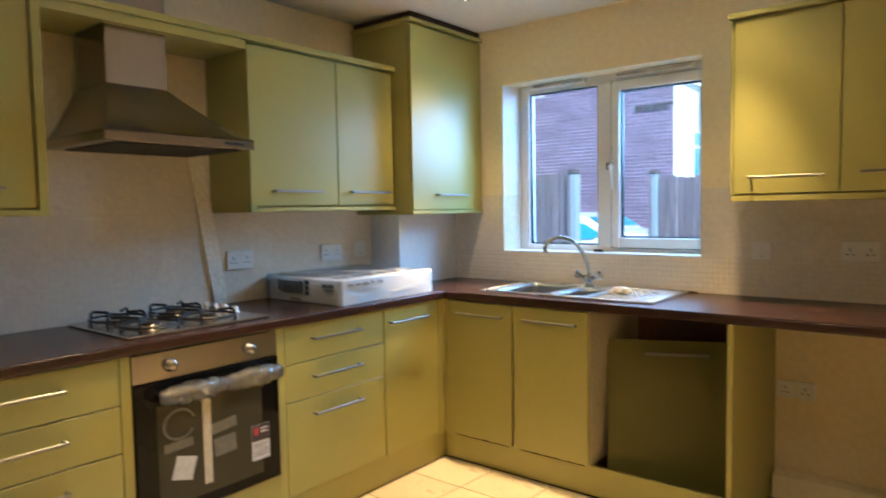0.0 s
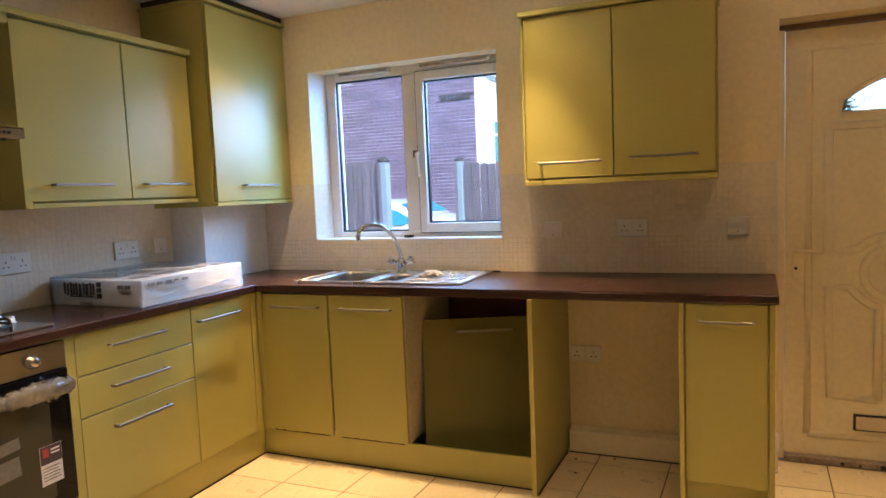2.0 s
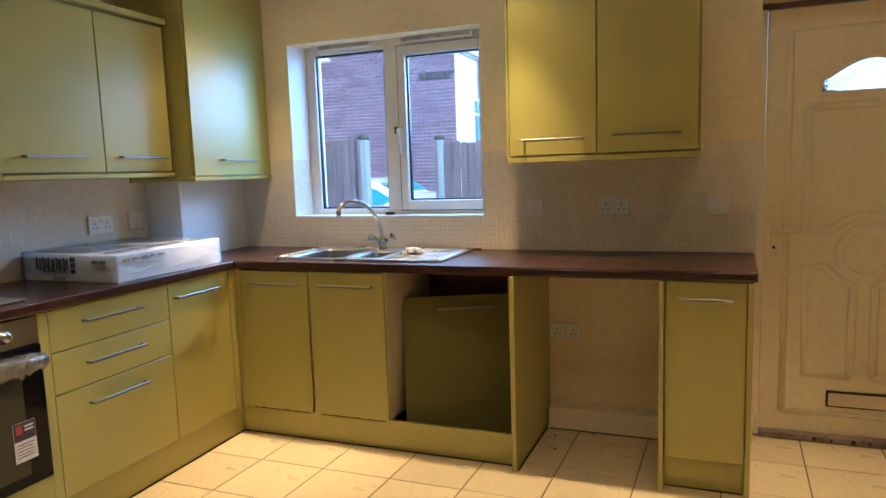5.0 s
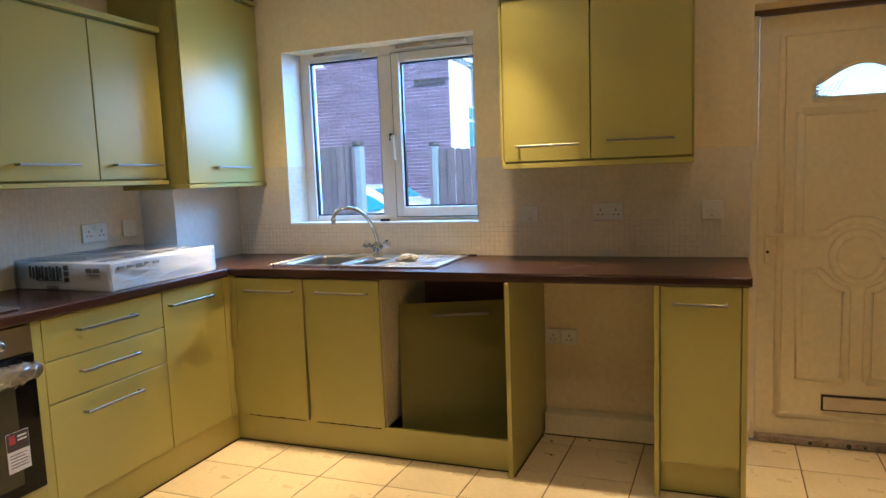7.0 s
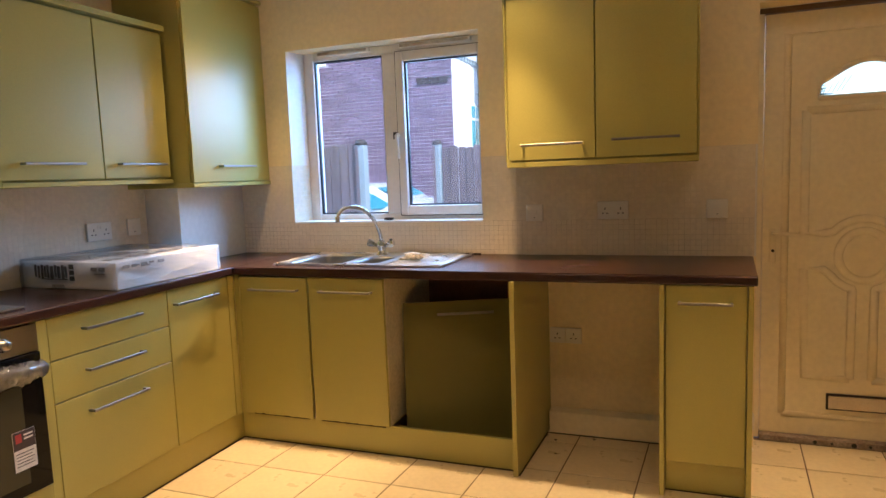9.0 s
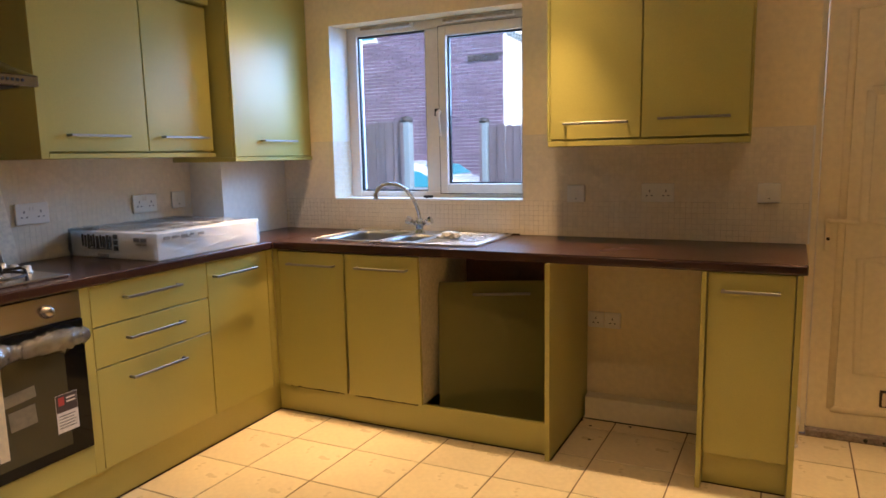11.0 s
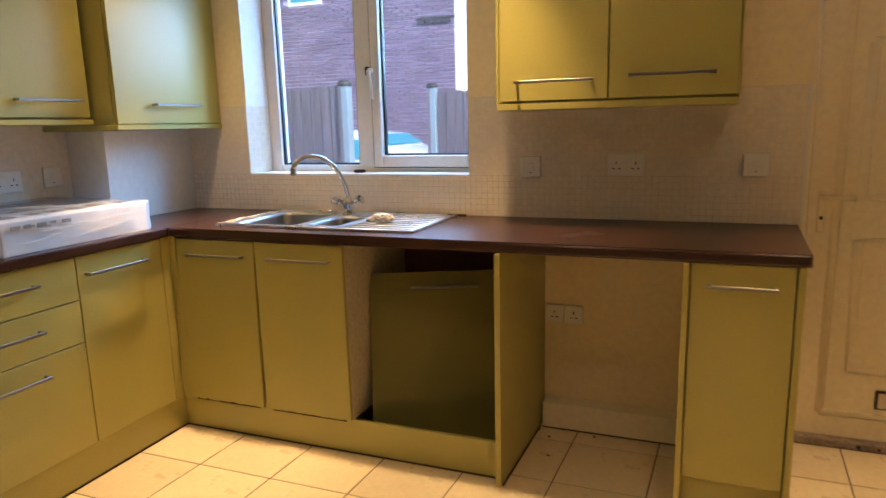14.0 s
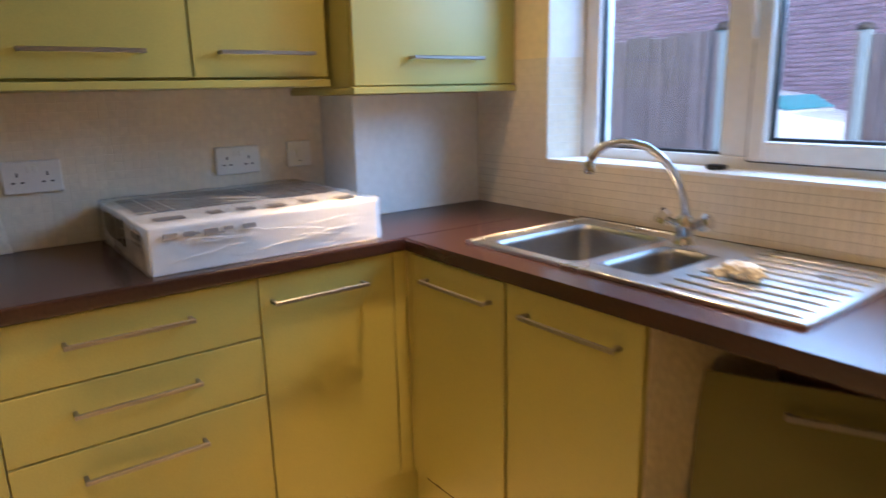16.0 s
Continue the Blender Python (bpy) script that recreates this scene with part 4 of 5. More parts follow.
for bx, by, d in ((1.007, -0.28, 0.165), (1.247, -0.305, 0.120)):
    part("waste", lathe([(0.042, 0), (0.042, 0.003), (0.03, 0.004), (0.02, 0.002)], (bx, by, WT1 - d + 0.0005), sides=24), CHROME, sink, "chrome waste fitting", True)
for k in range(9):
    y = -0.470 + 0.048 * k
    rg = rod([(1.375, y, WT1 + 0.006), (1.40, y, WT1 + 0.0085), (1.64, y, WT1 + 0.0085), (1.66, y, WT1 + 0.006)], 0.0042, 8)
    part("drainer_ridge", rg, SINKSTEEL, sink, smooth=True)

seal = thing("wall_seal", (1.3, -0.006, WT1), "dark mouldy sealant line behind the sink", "trim", kind="structure")
part("sealant", box(0.74, 1.72, -0.0085, -0.0055, WT1, WT1 + 0.0065), GRIMESHADE, seal)
TX, TY = 1.200, -0.125
tap = thing("mixer_tap", (TX, TY, WT1), "chrome swan-neck kitchen mixer tap with two faceted knobs", "tap")
ZT = WT1 + 0.007
part("base", lathe([(0.030, 0), (0.030, 0.006), (0.024, 0.010), (0.022, 0.030), (0.026, 0.045), (0.026, 0.062), (0.018, 0.074), (0.013, 0.080)], (TX, TY, ZT), sides=24), CHROME, tap, smooth=True)
ex, ey = 1.070, -0.350
arc = [(TX + (ex - TX) * u, TY + (ey - TY) * u, ZT + z) for u, z in ((0.0, 0.07), (0.0, 0.085), (0.03, 0.12), (0.08, 0.155), (0.17, 0.195), (0.29, 0.230), (0.43, 0.255), (0.58, 0.266), (0.72, 0.269), (0.84, 0.264), (0.93, 0.250), (0.98, 0.232), (1.0, 0.218))]
part("spout", rod(arc, 0.0105, 14), CHROME, tap, smooth=True)
part("spout_tip", lathe([(0.012, 0), (0.013, 0.004), (0.013, 0.028), (0.011, 0.030)], (ex, ey, ZT + 0.194), sides=16), CHROME, tap, smooth=True)
for s in (-1, 1):
    ax = Vector((s * 0.90, -0.12, 0.40)).normalized()
    c = Vector((TX, TY, ZT + 0.040))
    arm = rod([c + ax * 0.018, c + ax * 0.048, c + ax * 0.052], 0.010, 12, None, [0.010, 0.011, 0.013])
    hn = part("valve", arm, CHROME, tap, smooth=True)
    kn = rod([c + ax * 0.046, c + ax * 0.052, c + ax * 0.072, c + ax * 0.080, c + ax * 0.083], 0.015, 7, None, [0.012, 0.020, 0.023, 0.021, 0.013])
    part("knob", kn, CHROME, hn, "faceted chrome knob")

cloth = thing("cloth", (1.475, -0.33, WT1 + 0.012), "crumpled beige dishcloth lying on the drainer", "cloth")
cb = lump((1.475, -0.335, WT1 + 0.030), (0.044, 0.028, 0.017), 2, 0.55, 4, 2.4)
for v in cb.verts:
    v.co.z = max(v.co.z, WT1 + 0.0142)
part("folded_cloth", cb, CLOTH, cloth, smooth=True)
ct = lump((1.432, -0.345, WT1 + 0.021), (0.026, 0.020, 0.010), 5, 0.5, 3, 2.6)
for v in ct.verts:
    v.co.z = max(v.co.z, WT1 + 0.0142)
part("cloth_end", ct, CLOTH, cloth, smooth=True)

crumbs = thing("floor_debris", (2.2, -0.3, 0.0), "dark crumbs of dirt on the tiles in the appliance gap", "dirt")
for k, (x, y) in enumerate(((2.13, -0.17), (2.16, -0.33), (2.075, -0.12), (2.31, -0.115), (2.06, -0.26))):
    part("crumb", lump((x, y, 0.003), (0.008, 0.006, 0.003), k + 3, 0.4, 1), GRIMESHADE, crumbs)

# ---------------------------------------------------------------- carton on the worktop
bx = thing("carton", (0.29, -0.97, WT1), "white appliance carton shrink-wrapped in clear film on the worktop", "box")
cz = WT1 + 0.115
cb = box(0.022, 0.560, -1.278, -0.660, WT1 + 0.0005, cz, 0.006)
bmesh.ops.subdivide_edges(cb, edges=[e for e in cb.edges if e.calc_length() > 0.08], cuts=6, use_grid_fill=True)
for v in cb.verts:
    if v.co.z > WT1 + 0.02:
        v.co += Vector((noise.noise(v.co * 9), noise.noise(v.co * 9 + Vector((5, 0, 0))), noise.noise(v.co * 7 + Vector((0, 5, 0))))) * 0.0035
body = part("carton_body", cb, CARTON, bx)
# black print on the end and the long side, as plain bars
rng = random.Random(4)
x = 0.105
for k in range(10):
    w = rng.choice((0.009, 0.012, 0.015))
    part("print_bar", box(x, x + w, -1.2856, -1.2815, WT1 + 0.050 - 0.004 * (k % 3), cz - 0.012 - 0.005 * (k % 2)), BLACKINK, body)
    x += w + rng.choice((0.007, 0.010))
part("print_rule", box(0.14, x - 0.01, -1.2856, -1.2815, WT1 + 0.040, WT1 + 0.044), BLACKINK, body)
for k in range(3):
    part("print_symbol", box(x + 0.006, x + 0.030, -1.2856, -1.2815, WT1 + 0.036 + 0.025 * k, WT1 + 0.056 + 0.025 * k), BLACKINK, body)
part("print_rule", box(0.20, 0.27, -1.2856, -1.2815, WT1 + 0.008, WT1 + 0.020), PALEINK, body)
for k in range(2):
    part("print_mark", box(0.430 + 0.042 * k, 0.462 + 0.042 * k, -1.2856, -1.2815, cz - 0.036, cz - 0.020), GREYINK, body)
part("print_rule", box(0.445, 0.505, -1.2856, -1.2815, cz - 0.050, cz - 0.046), PALEINK, body)
for y0, y1, z0, z1 in ((-1.245, -1.215, 0.086, 0.094), (-1.20, -1.160, 0.090, 0.095), (-1.13, -1.10, 0.084, 0.088)):
    part("print_bar", box(0.5630, 0.5672, y0, y1, WT1 + z0, WT1 + z1), PALEINK, body)
# printed panels on the top: dark blocks along the back, small marks along the front edge
y = -1.245
while y < -0.70:
    w = rng.uniform(0.035, 0.070)
    x = 0.045
    while x < 0.32:
        d = rng.uniform(0.03, 0.085)
        part("print_block", box(x, min(x + d, 0.335), y, y + w, cz + 0.0028, cz + 0.0046), GREYINK, body)
        x += d + rng.choice((0.004, 0.007, 0.012))
    y += w + rng.choice((0.004, 0.008))
part("print_rule", box(0.345, 0.349, -1.25, -0.69, cz + 0.0028, cz + 0.0046), GREYINK, body)
for x0, y0, w in ((0.44, -1.235, 0.07), (0.43, -1.10, 0.035), (0.43, -1.02, 0.04), (0.44, -0.94, 0.045), (0.43, -0.84, 0.035), (0.45, -0.74, 0.05)):
    part("print_mark", box(x0, x0 + 0.045, y0, y0 + w, cz + 0.0028, cz + 0.0046), GREYINK, body)
for k in range(5):
    part("print_bar", box(0.5630, 0.5668, -1.245 + 0.048 * k, -1.212 + 0.048 * k - 0.01 * (k % 2), cz - 0.024 - 0.004 * (k % 3), cz - 0.016), PALEINK, body)
fm = box(0.014, 0.568, -1.2885, -0.651, WT1 + 0.0005, cz + 0.010, 0.008)
bmesh.ops.subdivide_edges(fm, edges=[e for e in fm.edges if e.calc_length() > 0.08], cuts=18, use_grid_fill=True)
for v in fm.verts:
    if v.co.z > WT1 + 0.01:
        r = Vector((noise.noise(Vector((v.co.x * 20, v.co.y * 12 + v.co.z * 40, 1))), noise.noise(Vector((v.co.x * 22, v.co.z * 30, 4))), noise.noise(Vector((v.co.x * 30 + v.co.y * 14, v.co.y * 20, 7)))))
        v.co += r * 0.0062
film = part("stretch_film", fm, FILM, bx, "clear crinkled stretch film", True)
film.visible_shadow = False
# raised folds where the film is drawn tight
rng = random.Random(21)
for k in range(9):
    y, z = rng.uniform(-1.24, -0.86), WT1 + rng.uniform(0.022, 0.092)
    n, length, rise = 7, rng.uniform(0.10, 0.22), rng.uniform(-0.028, 0.028)
    pts = [(0.5665 + rng.uniform(0, 0.0016), min(y + length * i / n, -0.665), min(max(z + rise * i / n + rng.uniform(-0.003, 0.003), WT1 + 0.010), cz)) for i in range(n + 1)]
    part("film_fold", rod(pts, 0.001, 6, None, [0.0003 + 0.0012 * math.sin(3.1416 * i / n) for i in range(n + 1)]), FOLD, film, smooth=True)
for k in range(6):
    x, y = rng.uniform(0.08, 0.42), rng.uniform(-1.22, -0.85)
    pts = [(x + 0.10 * i / 6, y + rng.uniform(-0.004, 0.004) + 0.12 * i / 6, cz + 0.0105) for i in range(7)]
    part("film_fold", rod(pts, 0.001, 6, None, [0.0003 + 0.0012 * math.sin(3.1416 * i / 6) for i in range(7)]), FOLD, film, smooth=True)

# ---------------------------------------------------------------- sockets and switches


def socket(name, centre, normal, w, h, gangs, label, style="socket", rocker=True):
    """A white wall plate: normal '+x' or '-y'."""
    def place(u0, u1, v0, v1, d0, d1, bevel=0.0015):
        if normal == "+x":
            return box(centre[0] + d0, centre[0] + d1, centre[1] + u0, centre[1] + u1, centre[2] + v0, centre[2] + v1, bevel, segments=1)
        return box(centre[0] + u0, centre[0] + u1, centre[1] - d1, centre[1] - d0, centre[2] + v0, centre[2] + v1, bevel, segments=1)
    s = thing(name, centre, label, "socket" if style == "socket" else "switch", "wall sockets and switches")
    pl = part("plate", place(-w / 2, w / 2, -h / 2, h / 2, 0.0, 0.011, 0.003), PLASTIC, s)
    for g in range(gangs):
        c = (g - (gangs - 1) / 2) * w / gangs
        if style == "socket":
            for du, dv, a, b in ((0.0, 0.008, 0.0022, 0.0055), (-0.011, -0.014, 0.0045, 0.0022), (0.011, -0.014, 0.0045, 0.0022)):
                part("pin_slot", place(c + du - a, c + du + a, dv - b, dv + b, 0.0108, 0.0116, 0), SOCKETDARK, pl, "dark pin slot")
            if rocker:
                part("rocker", place(c * 0.2 - 0.006 if gangs > 1 else 0.016, c * 0.2 + 0.006 if gangs > 1 else 0.028, 0.014, 0.032, 0.0108, 0.0145, 0.001), PLASTIC, pl)
        else:
            part("rocker", place(c - 0.012, c + 0.012, -0.010, 0.014, 0.0108, 0.0140, 0.001), PLASTIC, pl)
            part("marker", place(c - 0.004, c + 0.004, -0.026, -0.023, 0.0108, 0.0114, 0), SOCKETDARK, pl)
    return s


TT = 0.006   # the wall tiles stand this proud
socket("wall_switch", (2.012, -TT, 1.123), "-y", 0.086, 0.086, 1, "white fused switch plate on the mosaic tiles", "switch")
socket("double_socket", (2.398, -TT, 1.130), "-y", 0.147, 0.088, 2, "white double socket plate on the mosaic tiles")
socket("wall_switch", (2.866, -TT, 1.130), "-y", 0.092, 0.088, 1, "white switched socket plate near the door", "switch")
socket("single_socket", (2.1165, -0.0, 0.495), "-y", 0.080, 0.080, 1, "white single socket plate in the appliance gap", rocker=False)
socket("single_socket", (2.1985, -0.0, 0.495), "-y", 0.080, 0.080, 1, "white single socket plate in the appliance gap", rocker=False)
socket("double_socket", (TT, -0.853, 1.114), "+x", 0.146, 0.090, 2, "white double socket plate on the mosaic tiles")
socket("wall_switch", (TT, -0.635, 1.120), "+x", 0.088, 0.088, 1, "white switch plate beside the pipe casing", "switch")
socket("double_socket", (TT, -1.435, 1.113), "+x", 0.146, 0.090, 2, "white double socket plate near the hob")
socket("double_socket", (TT, -2.585, 1.113), "+x", 0.146, 0.090, 2, "white double socket plate on the mosaic tiles")

# ---------------------------------------------------------------- small things
sen = thing("sensor", (0.34, -2.64, 1.34), "white plastic sensor unit hung on the cabinet handle", "sensor")
sb = prism([(-2.668, 1.345), (-2.612, 1.345), (-2.604, 1.375), (-2.606, 1.462), (-2.622, 1.470), (-2.660, 1.470), (-2.676, 1.458), (-2.676, 1.375)], "x", 0.3455, 0.378, 0.006)
sbody = part("housing", sb, PLASTIC, sen, smooth=False)
part("display", box(0.3782, 0.3795, -2.652, -2.626, 1.432, 1.440), SOCKETDARK, sbody, "small dark display")
part("lens", lathe([(0.013, 0), (0.013, 0.003), (0.008, 0.005)], (0.378, -2.640, 1.385), "x", 18), UPVC, sbody, "round white lens", True)
part("label_strip", box(0.3782, 0.3792, -2.655, -2.622, 1.412, 1.422), CONCRETE, sbody)

bat = thing("batten", (0.03, -1.58, WT1), "cream trim strip leaning against the tiled wall", "trim strip")
bp = bmesh.new()
lo4 = [(0.012, -1.578), (0.012, -1.510), (0.019, -1.510), (0.019, -1.578)]
hi4 = [(0.0056, -1.690), (0.0056, -1.612), (0.0126, -1.612), (0.0126, -1.690)]
va = [bp.verts.new((x, y, WT1 + 0.001)) for x, y in lo4]
vb = [bp.verts.new((x, y, 1.60)) for x, y in hi4]
bp.faces.new(va)
bp.faces.new(list(reversed(vb)))
for i in range(4):
    bp.faces.new([va[i], vb[i], vb[(i + 1) % 4], va[(i + 1) % 4]])
part("strip", bp, BATTEN, bat)

trim = thing("tile_trim", (3.03, -0.004, 0.91), "white edging strip at the end of the tiles", "trim", kind="structure")
part("strip", box(3.024, 3.032, -0.009, -0.0005, 0.909, 1.417, 0.001, segments=1), UPVC, trim)
pipe = thing("water_pipe", (3.005, -0.03, 0.0), "short white pipe stub beside the cabinet end", "pipe")
part("pipe_body", lathe([(0.016, 0), (0.016, 0.10), (0.024, 0.105), (0.026, 0.15), (0.022, 0.18), (0.012, 0.19)], (3.008, -0.045, 0.0), sides=14), PLASTIC, pipe, smooth=True)
part("collar", lathe([(0.022, 0), (0.022, 0.008), (0.015, 0.012)], (3.008, -0.045, 0.0), sides=14), PLASTIC, pipe, smooth=True)

for lx, ly, _, _, _ in DOWNLIGHTS:
    dl = thing("downlight", (lx, ly, CEIL), "lit recessed ceiling downlight with a steel ring", "downlight", "ceiling downlights")
    part("ring", lathe([(0.028, -0.004), (0.042, -0.005), (0.043, -0.001), (0.043, 0.0)], (lx, ly, CEIL), sides=28), STEEL, dl, "brushed steel ring", True)
    part("lens", lathe([(0.024, -0.0075), (0.026, -0.0045)], (lx, ly, CEIL), sides=24), LAMPGLOW, dl, "glowing lamp lens")

# ---------------------------------------------------------------- outside
GZ = -0.22
setting("ground", box(-400, 400, -400, 600, GZ - 0.2, GZ), TARMAC, "dark tarmac drive and road outside", "ground")



def fence_run(x0, x1, FYY, top, label):
    f = thing("fence", ((x0 + x1) / 2, FYY, GZ), label, "fence", "garden fences")
    x, rng = x0, random.Random(int(x0 * 100))
    while x < x1 - 0.03:
        w = min(0.098 + rng.uniform(-0.006, 0.006), x1 - x)
        t = top + rng.uniform(-0.018, 0.014)
        d = rng.uniform(-0.006, 0.006)
        bd = prism([(x + 0.004, GZ + 0.02), (x + w - 0.003, GZ + 0.02), (x + w - 0.003, t - rng.uniform(0, 0.015)), (x + w * 0.5, t), (x + 0.004, t - rng.uniform(0, 0.015))], "y", FYY - 0.010 + d, FYY + 0.010 + d)
        part("board", bd, FENCE, f)
        x += w
    for z in (GZ + 0.35, (GZ + top) / 2, top - 0.28):
        part("rail", box(x0, x1, FYY + 0.017, FYY + 0.055, z, z + 0.07, 0.003, segments=1), FENCE, f)
    return f


def post_thing(x, FYY, top):
    p = thing("fence_post", (x, FYY, GZ), "pale concrete fence post with a weathered cap", "fence post", "fence posts")
    sh = part("shaft", box(x - 0.045, x + 0.045, FYY - 0.045, FYY + 0.045, GZ, top, 0.006), CONCRETE, p)
    # fence-coloured strip darkens the post's left half, as its unlit side
    part("board_slot", box(x - 0.046, x - 0.012, FYY - 0.048, FYY - 0.0449, GZ + 0.01, top - 0.01), FENCE, sh, "dark strip painted as the post's shaded edge")
    cp = lathe([(0.058, 0.0), (0.060, 0.02), (0.045, 0.045), (0.01, 0.055)], (x, FYY, top), sides=12)
    part("cap", cp, BROWNTRIM, p, "dark weathered post cap", True)


post_thing(-0.155, 2.3, 1.640)
post_thing(0.035, 3.8, 1.680)
post_thing(0.70, 3.8, 1.660)
post_thing(2.55, 3.8, 1.660)
fence_run(-3.4, -0.21, 2.3, 1.640, "weathered brown close-board fence beside the drive")
fence_run(0.09, 0.648, 3.8, 1.650, "short weathered brown fence panel between posts")
fence_run(0.752, 2.498, 3.8, 1.650, "weathered brown close-board fence behind the drive")
fence_run(2.602, 4.6, 3.8, 1.650, "weathered brown close-board fence near the door")

# parked car
CYA, CYB = 6.0, 7.6
car = thing("car", (-2.6, 6.8, GZ), "white parked hatchback with tinted windows", "car")
cz = GZ
sil = [(-4.55, 0.28), (-0.90, 0.26), (-0.82, 0.60), (-0.95, 0.95), (-1.35, 1.12), (-2.02, 1.21), (-2.35, 1.40), (-2.75, 1.47), (-3.70, 1.46), (-4.30, 1.2), (-4.55, 0.9), (-4.62, 0.5)]
cbm = prism([(x, cz + z) for x, z in sil], "y", CYA, CYB, 0.0)
for v in cbm.verts:
    if v.co.z > cz + 0.95:
        mid = (CYA + CYB) / 2
        v.co.y = mid + (v.co.y - mid) * (1 - 0.42 * (v.co.z - cz - 0.95))
bmesh.ops.bevel(cbm, geom=list(cbm.edges), offset=0.05, segments=3, profile=0.6, affect="EDGES")
cbody = part("body", cbm, CARWHITE, car, smooth=True)
for pts in ([(-2.06, 1.13), (-2.36, 1.29), (-2.72, 1.36), (-2.72, 1.06), (-2.2, 1.06)], [(-2.78, 1.06), (-2.78, 1.36), (-3.62, 1.35), (-4.0, 1.2), (-4.05, 1.06)]):
    wb = prism([(x, cz + z) for x, z in pts], "y", CYA - 0.002, CYA + 0.05)
    for v in wb.verts:
        v.co.y = v.co.y + (v.co.z - cz - 0.95) * 0.335 - 0.012
    part("side_window", wb, CARGLASS, cbody, "dark tinted side window")
ws = prism([(-2.06, 1.21), (-2.31, 1.355), (-2.32, 1.365), (-2.07, 1.22)], "y", CYA + 0.16, CYB - 0.16)
for v in ws.verts:
    v.co.z += cz + 0.035
    v.co.x += 0.02
part("windscreen", ws, CARGLASS, cbody, "dark tinted windscreen")
for x in (-1.45, -3.95):
    for y in (CYA + 0.09, CYB - 0.09):
        wh = part("wheel", lathe([(0.20, -0.10), (0.29, -0.10), (0.305, -0.07), (0.305, 0.07), (0.29, 0.10), (0.20, 0.10)], (x, y, cz + 0.305), "y", 28), RUBBER, car, "black tyre", True)
        part("rim", lathe([(0.05, -0.115), (0.19, -0.108), (0.20, -0.10), (0.20, 0.10), (0.05, 0.112)], (x, y, cz + 0.305), "y", 20), STEEL, wh, "grey wheel rim")
for y in (CYA + 0.12, CYB - 0.42):
    part("headlight", box(-0.86, -0.735, y, y + 0.30, cz + 0.60, cz + 0.74, 0.03), UPVC, cbody, "clear headlight")
car.matrix_world = pose(-2.20, 6.8, GZ)

# brick house across the drive
HYW = 10.0
HCX = -1.95
house = thing("house", (-6.0, HYW + 3, GZ), "red brick house with pale mortar across the drive", "house")
core = part("wall", box(-14.0, HCX - 0.012, HYW + 0.012, HYW + 0.4, GZ, 6.6), MORTAR, house, "pale mortar backing")
side = part("side_wall", box(-14.0, HCX, HYW + 0.401, HYW + 2.9, GZ, 6.6), RENDERW, house, "bright white rendered side wall")
for k in range(34):
    w = 0.30 if k % 2 else 0.16
    part("quoin", box(HCX - 0.011, HCX + 0.012, HYW + 0.012, HYW + 0.10 + w, GZ + 0.2 * k, GZ + 0.2 * k + 0.19, 0.004, segments=1), RENDERW, house, "white toothed corner block")
part("roof", prism([(HYW - 0.35, 6.6), (HYW + 3.25, 6.6), (HYW + 1.45, 8.6)], "x", -14.3, HCX + 0.3), ROOFTILE, house, "grey tiled roof")
part("gutter", rod([(-14, HYW - 0.42, 6.55), (HCX + 0.3, HYW - 0.42, 6.55)], 0.06, 8), BROWNTRIM, house, "dark gutter")
up = part("window", box(-5.75, -4.95, HYW - 0.03, HYW + 0.02, 3.86, 4.9), UPVC, house, "small upper window")
part("pane", box(-5.68, -5.02, HYW - 0.036, HYW - 0.028, 3.93, 4.84), CARGLASS, up, "dark pane")
for k in range(4):
    part("band_block", box(-2.74 + 0.18 * k, -2.59 + 0.18 * k, HYW - 0.050, HYW - 0.001, 3.27, 3.36, 0.006, segments=1), BROWNTRIM, house, "dark projecting brick block")
part("brick_band", box(-2.76, HCX, HYW - 0.035, HYW - 0.001, 3.362, 3.41, 0.004, segments=1), BROWNTRIM, house, "dark projecting brick band")
for k in range(14):
    part("dentil", box(HCX, HCX + 0.06, HYW + 0.15 + 0.19 * k, HYW + 0.25 + 0.19 * k, 3.79, 3.88), CONCRETE, house, "grey tooth under the string course")
part("string_course", box(HCX, HCX + 0.08, HYW + 0.1, HYW + 2.9, 3.88, 3.93, 0.004, segments=1), RENDERW, house, "white string course")
sw = part("window", box(HCX - 0.02, HCX + 0.05, 11.02, 12.25, 1.90, 2.93, 0.008, segments=1), UPVC, house, "pale framed side window")
for a, b, c, d in ((11.08, 11.34, 1.96, 2.55), (11.40, 12.19, 1.96, 2.55), (11.08, 11.34, 2.61, 2.87), (11.40, 12.19, 2.61, 2.87)):
    part("pane", box(HCX + 0.048, HCX + 0.056, a, b, c, d), CARGLASS, sw, "blue-green pane")


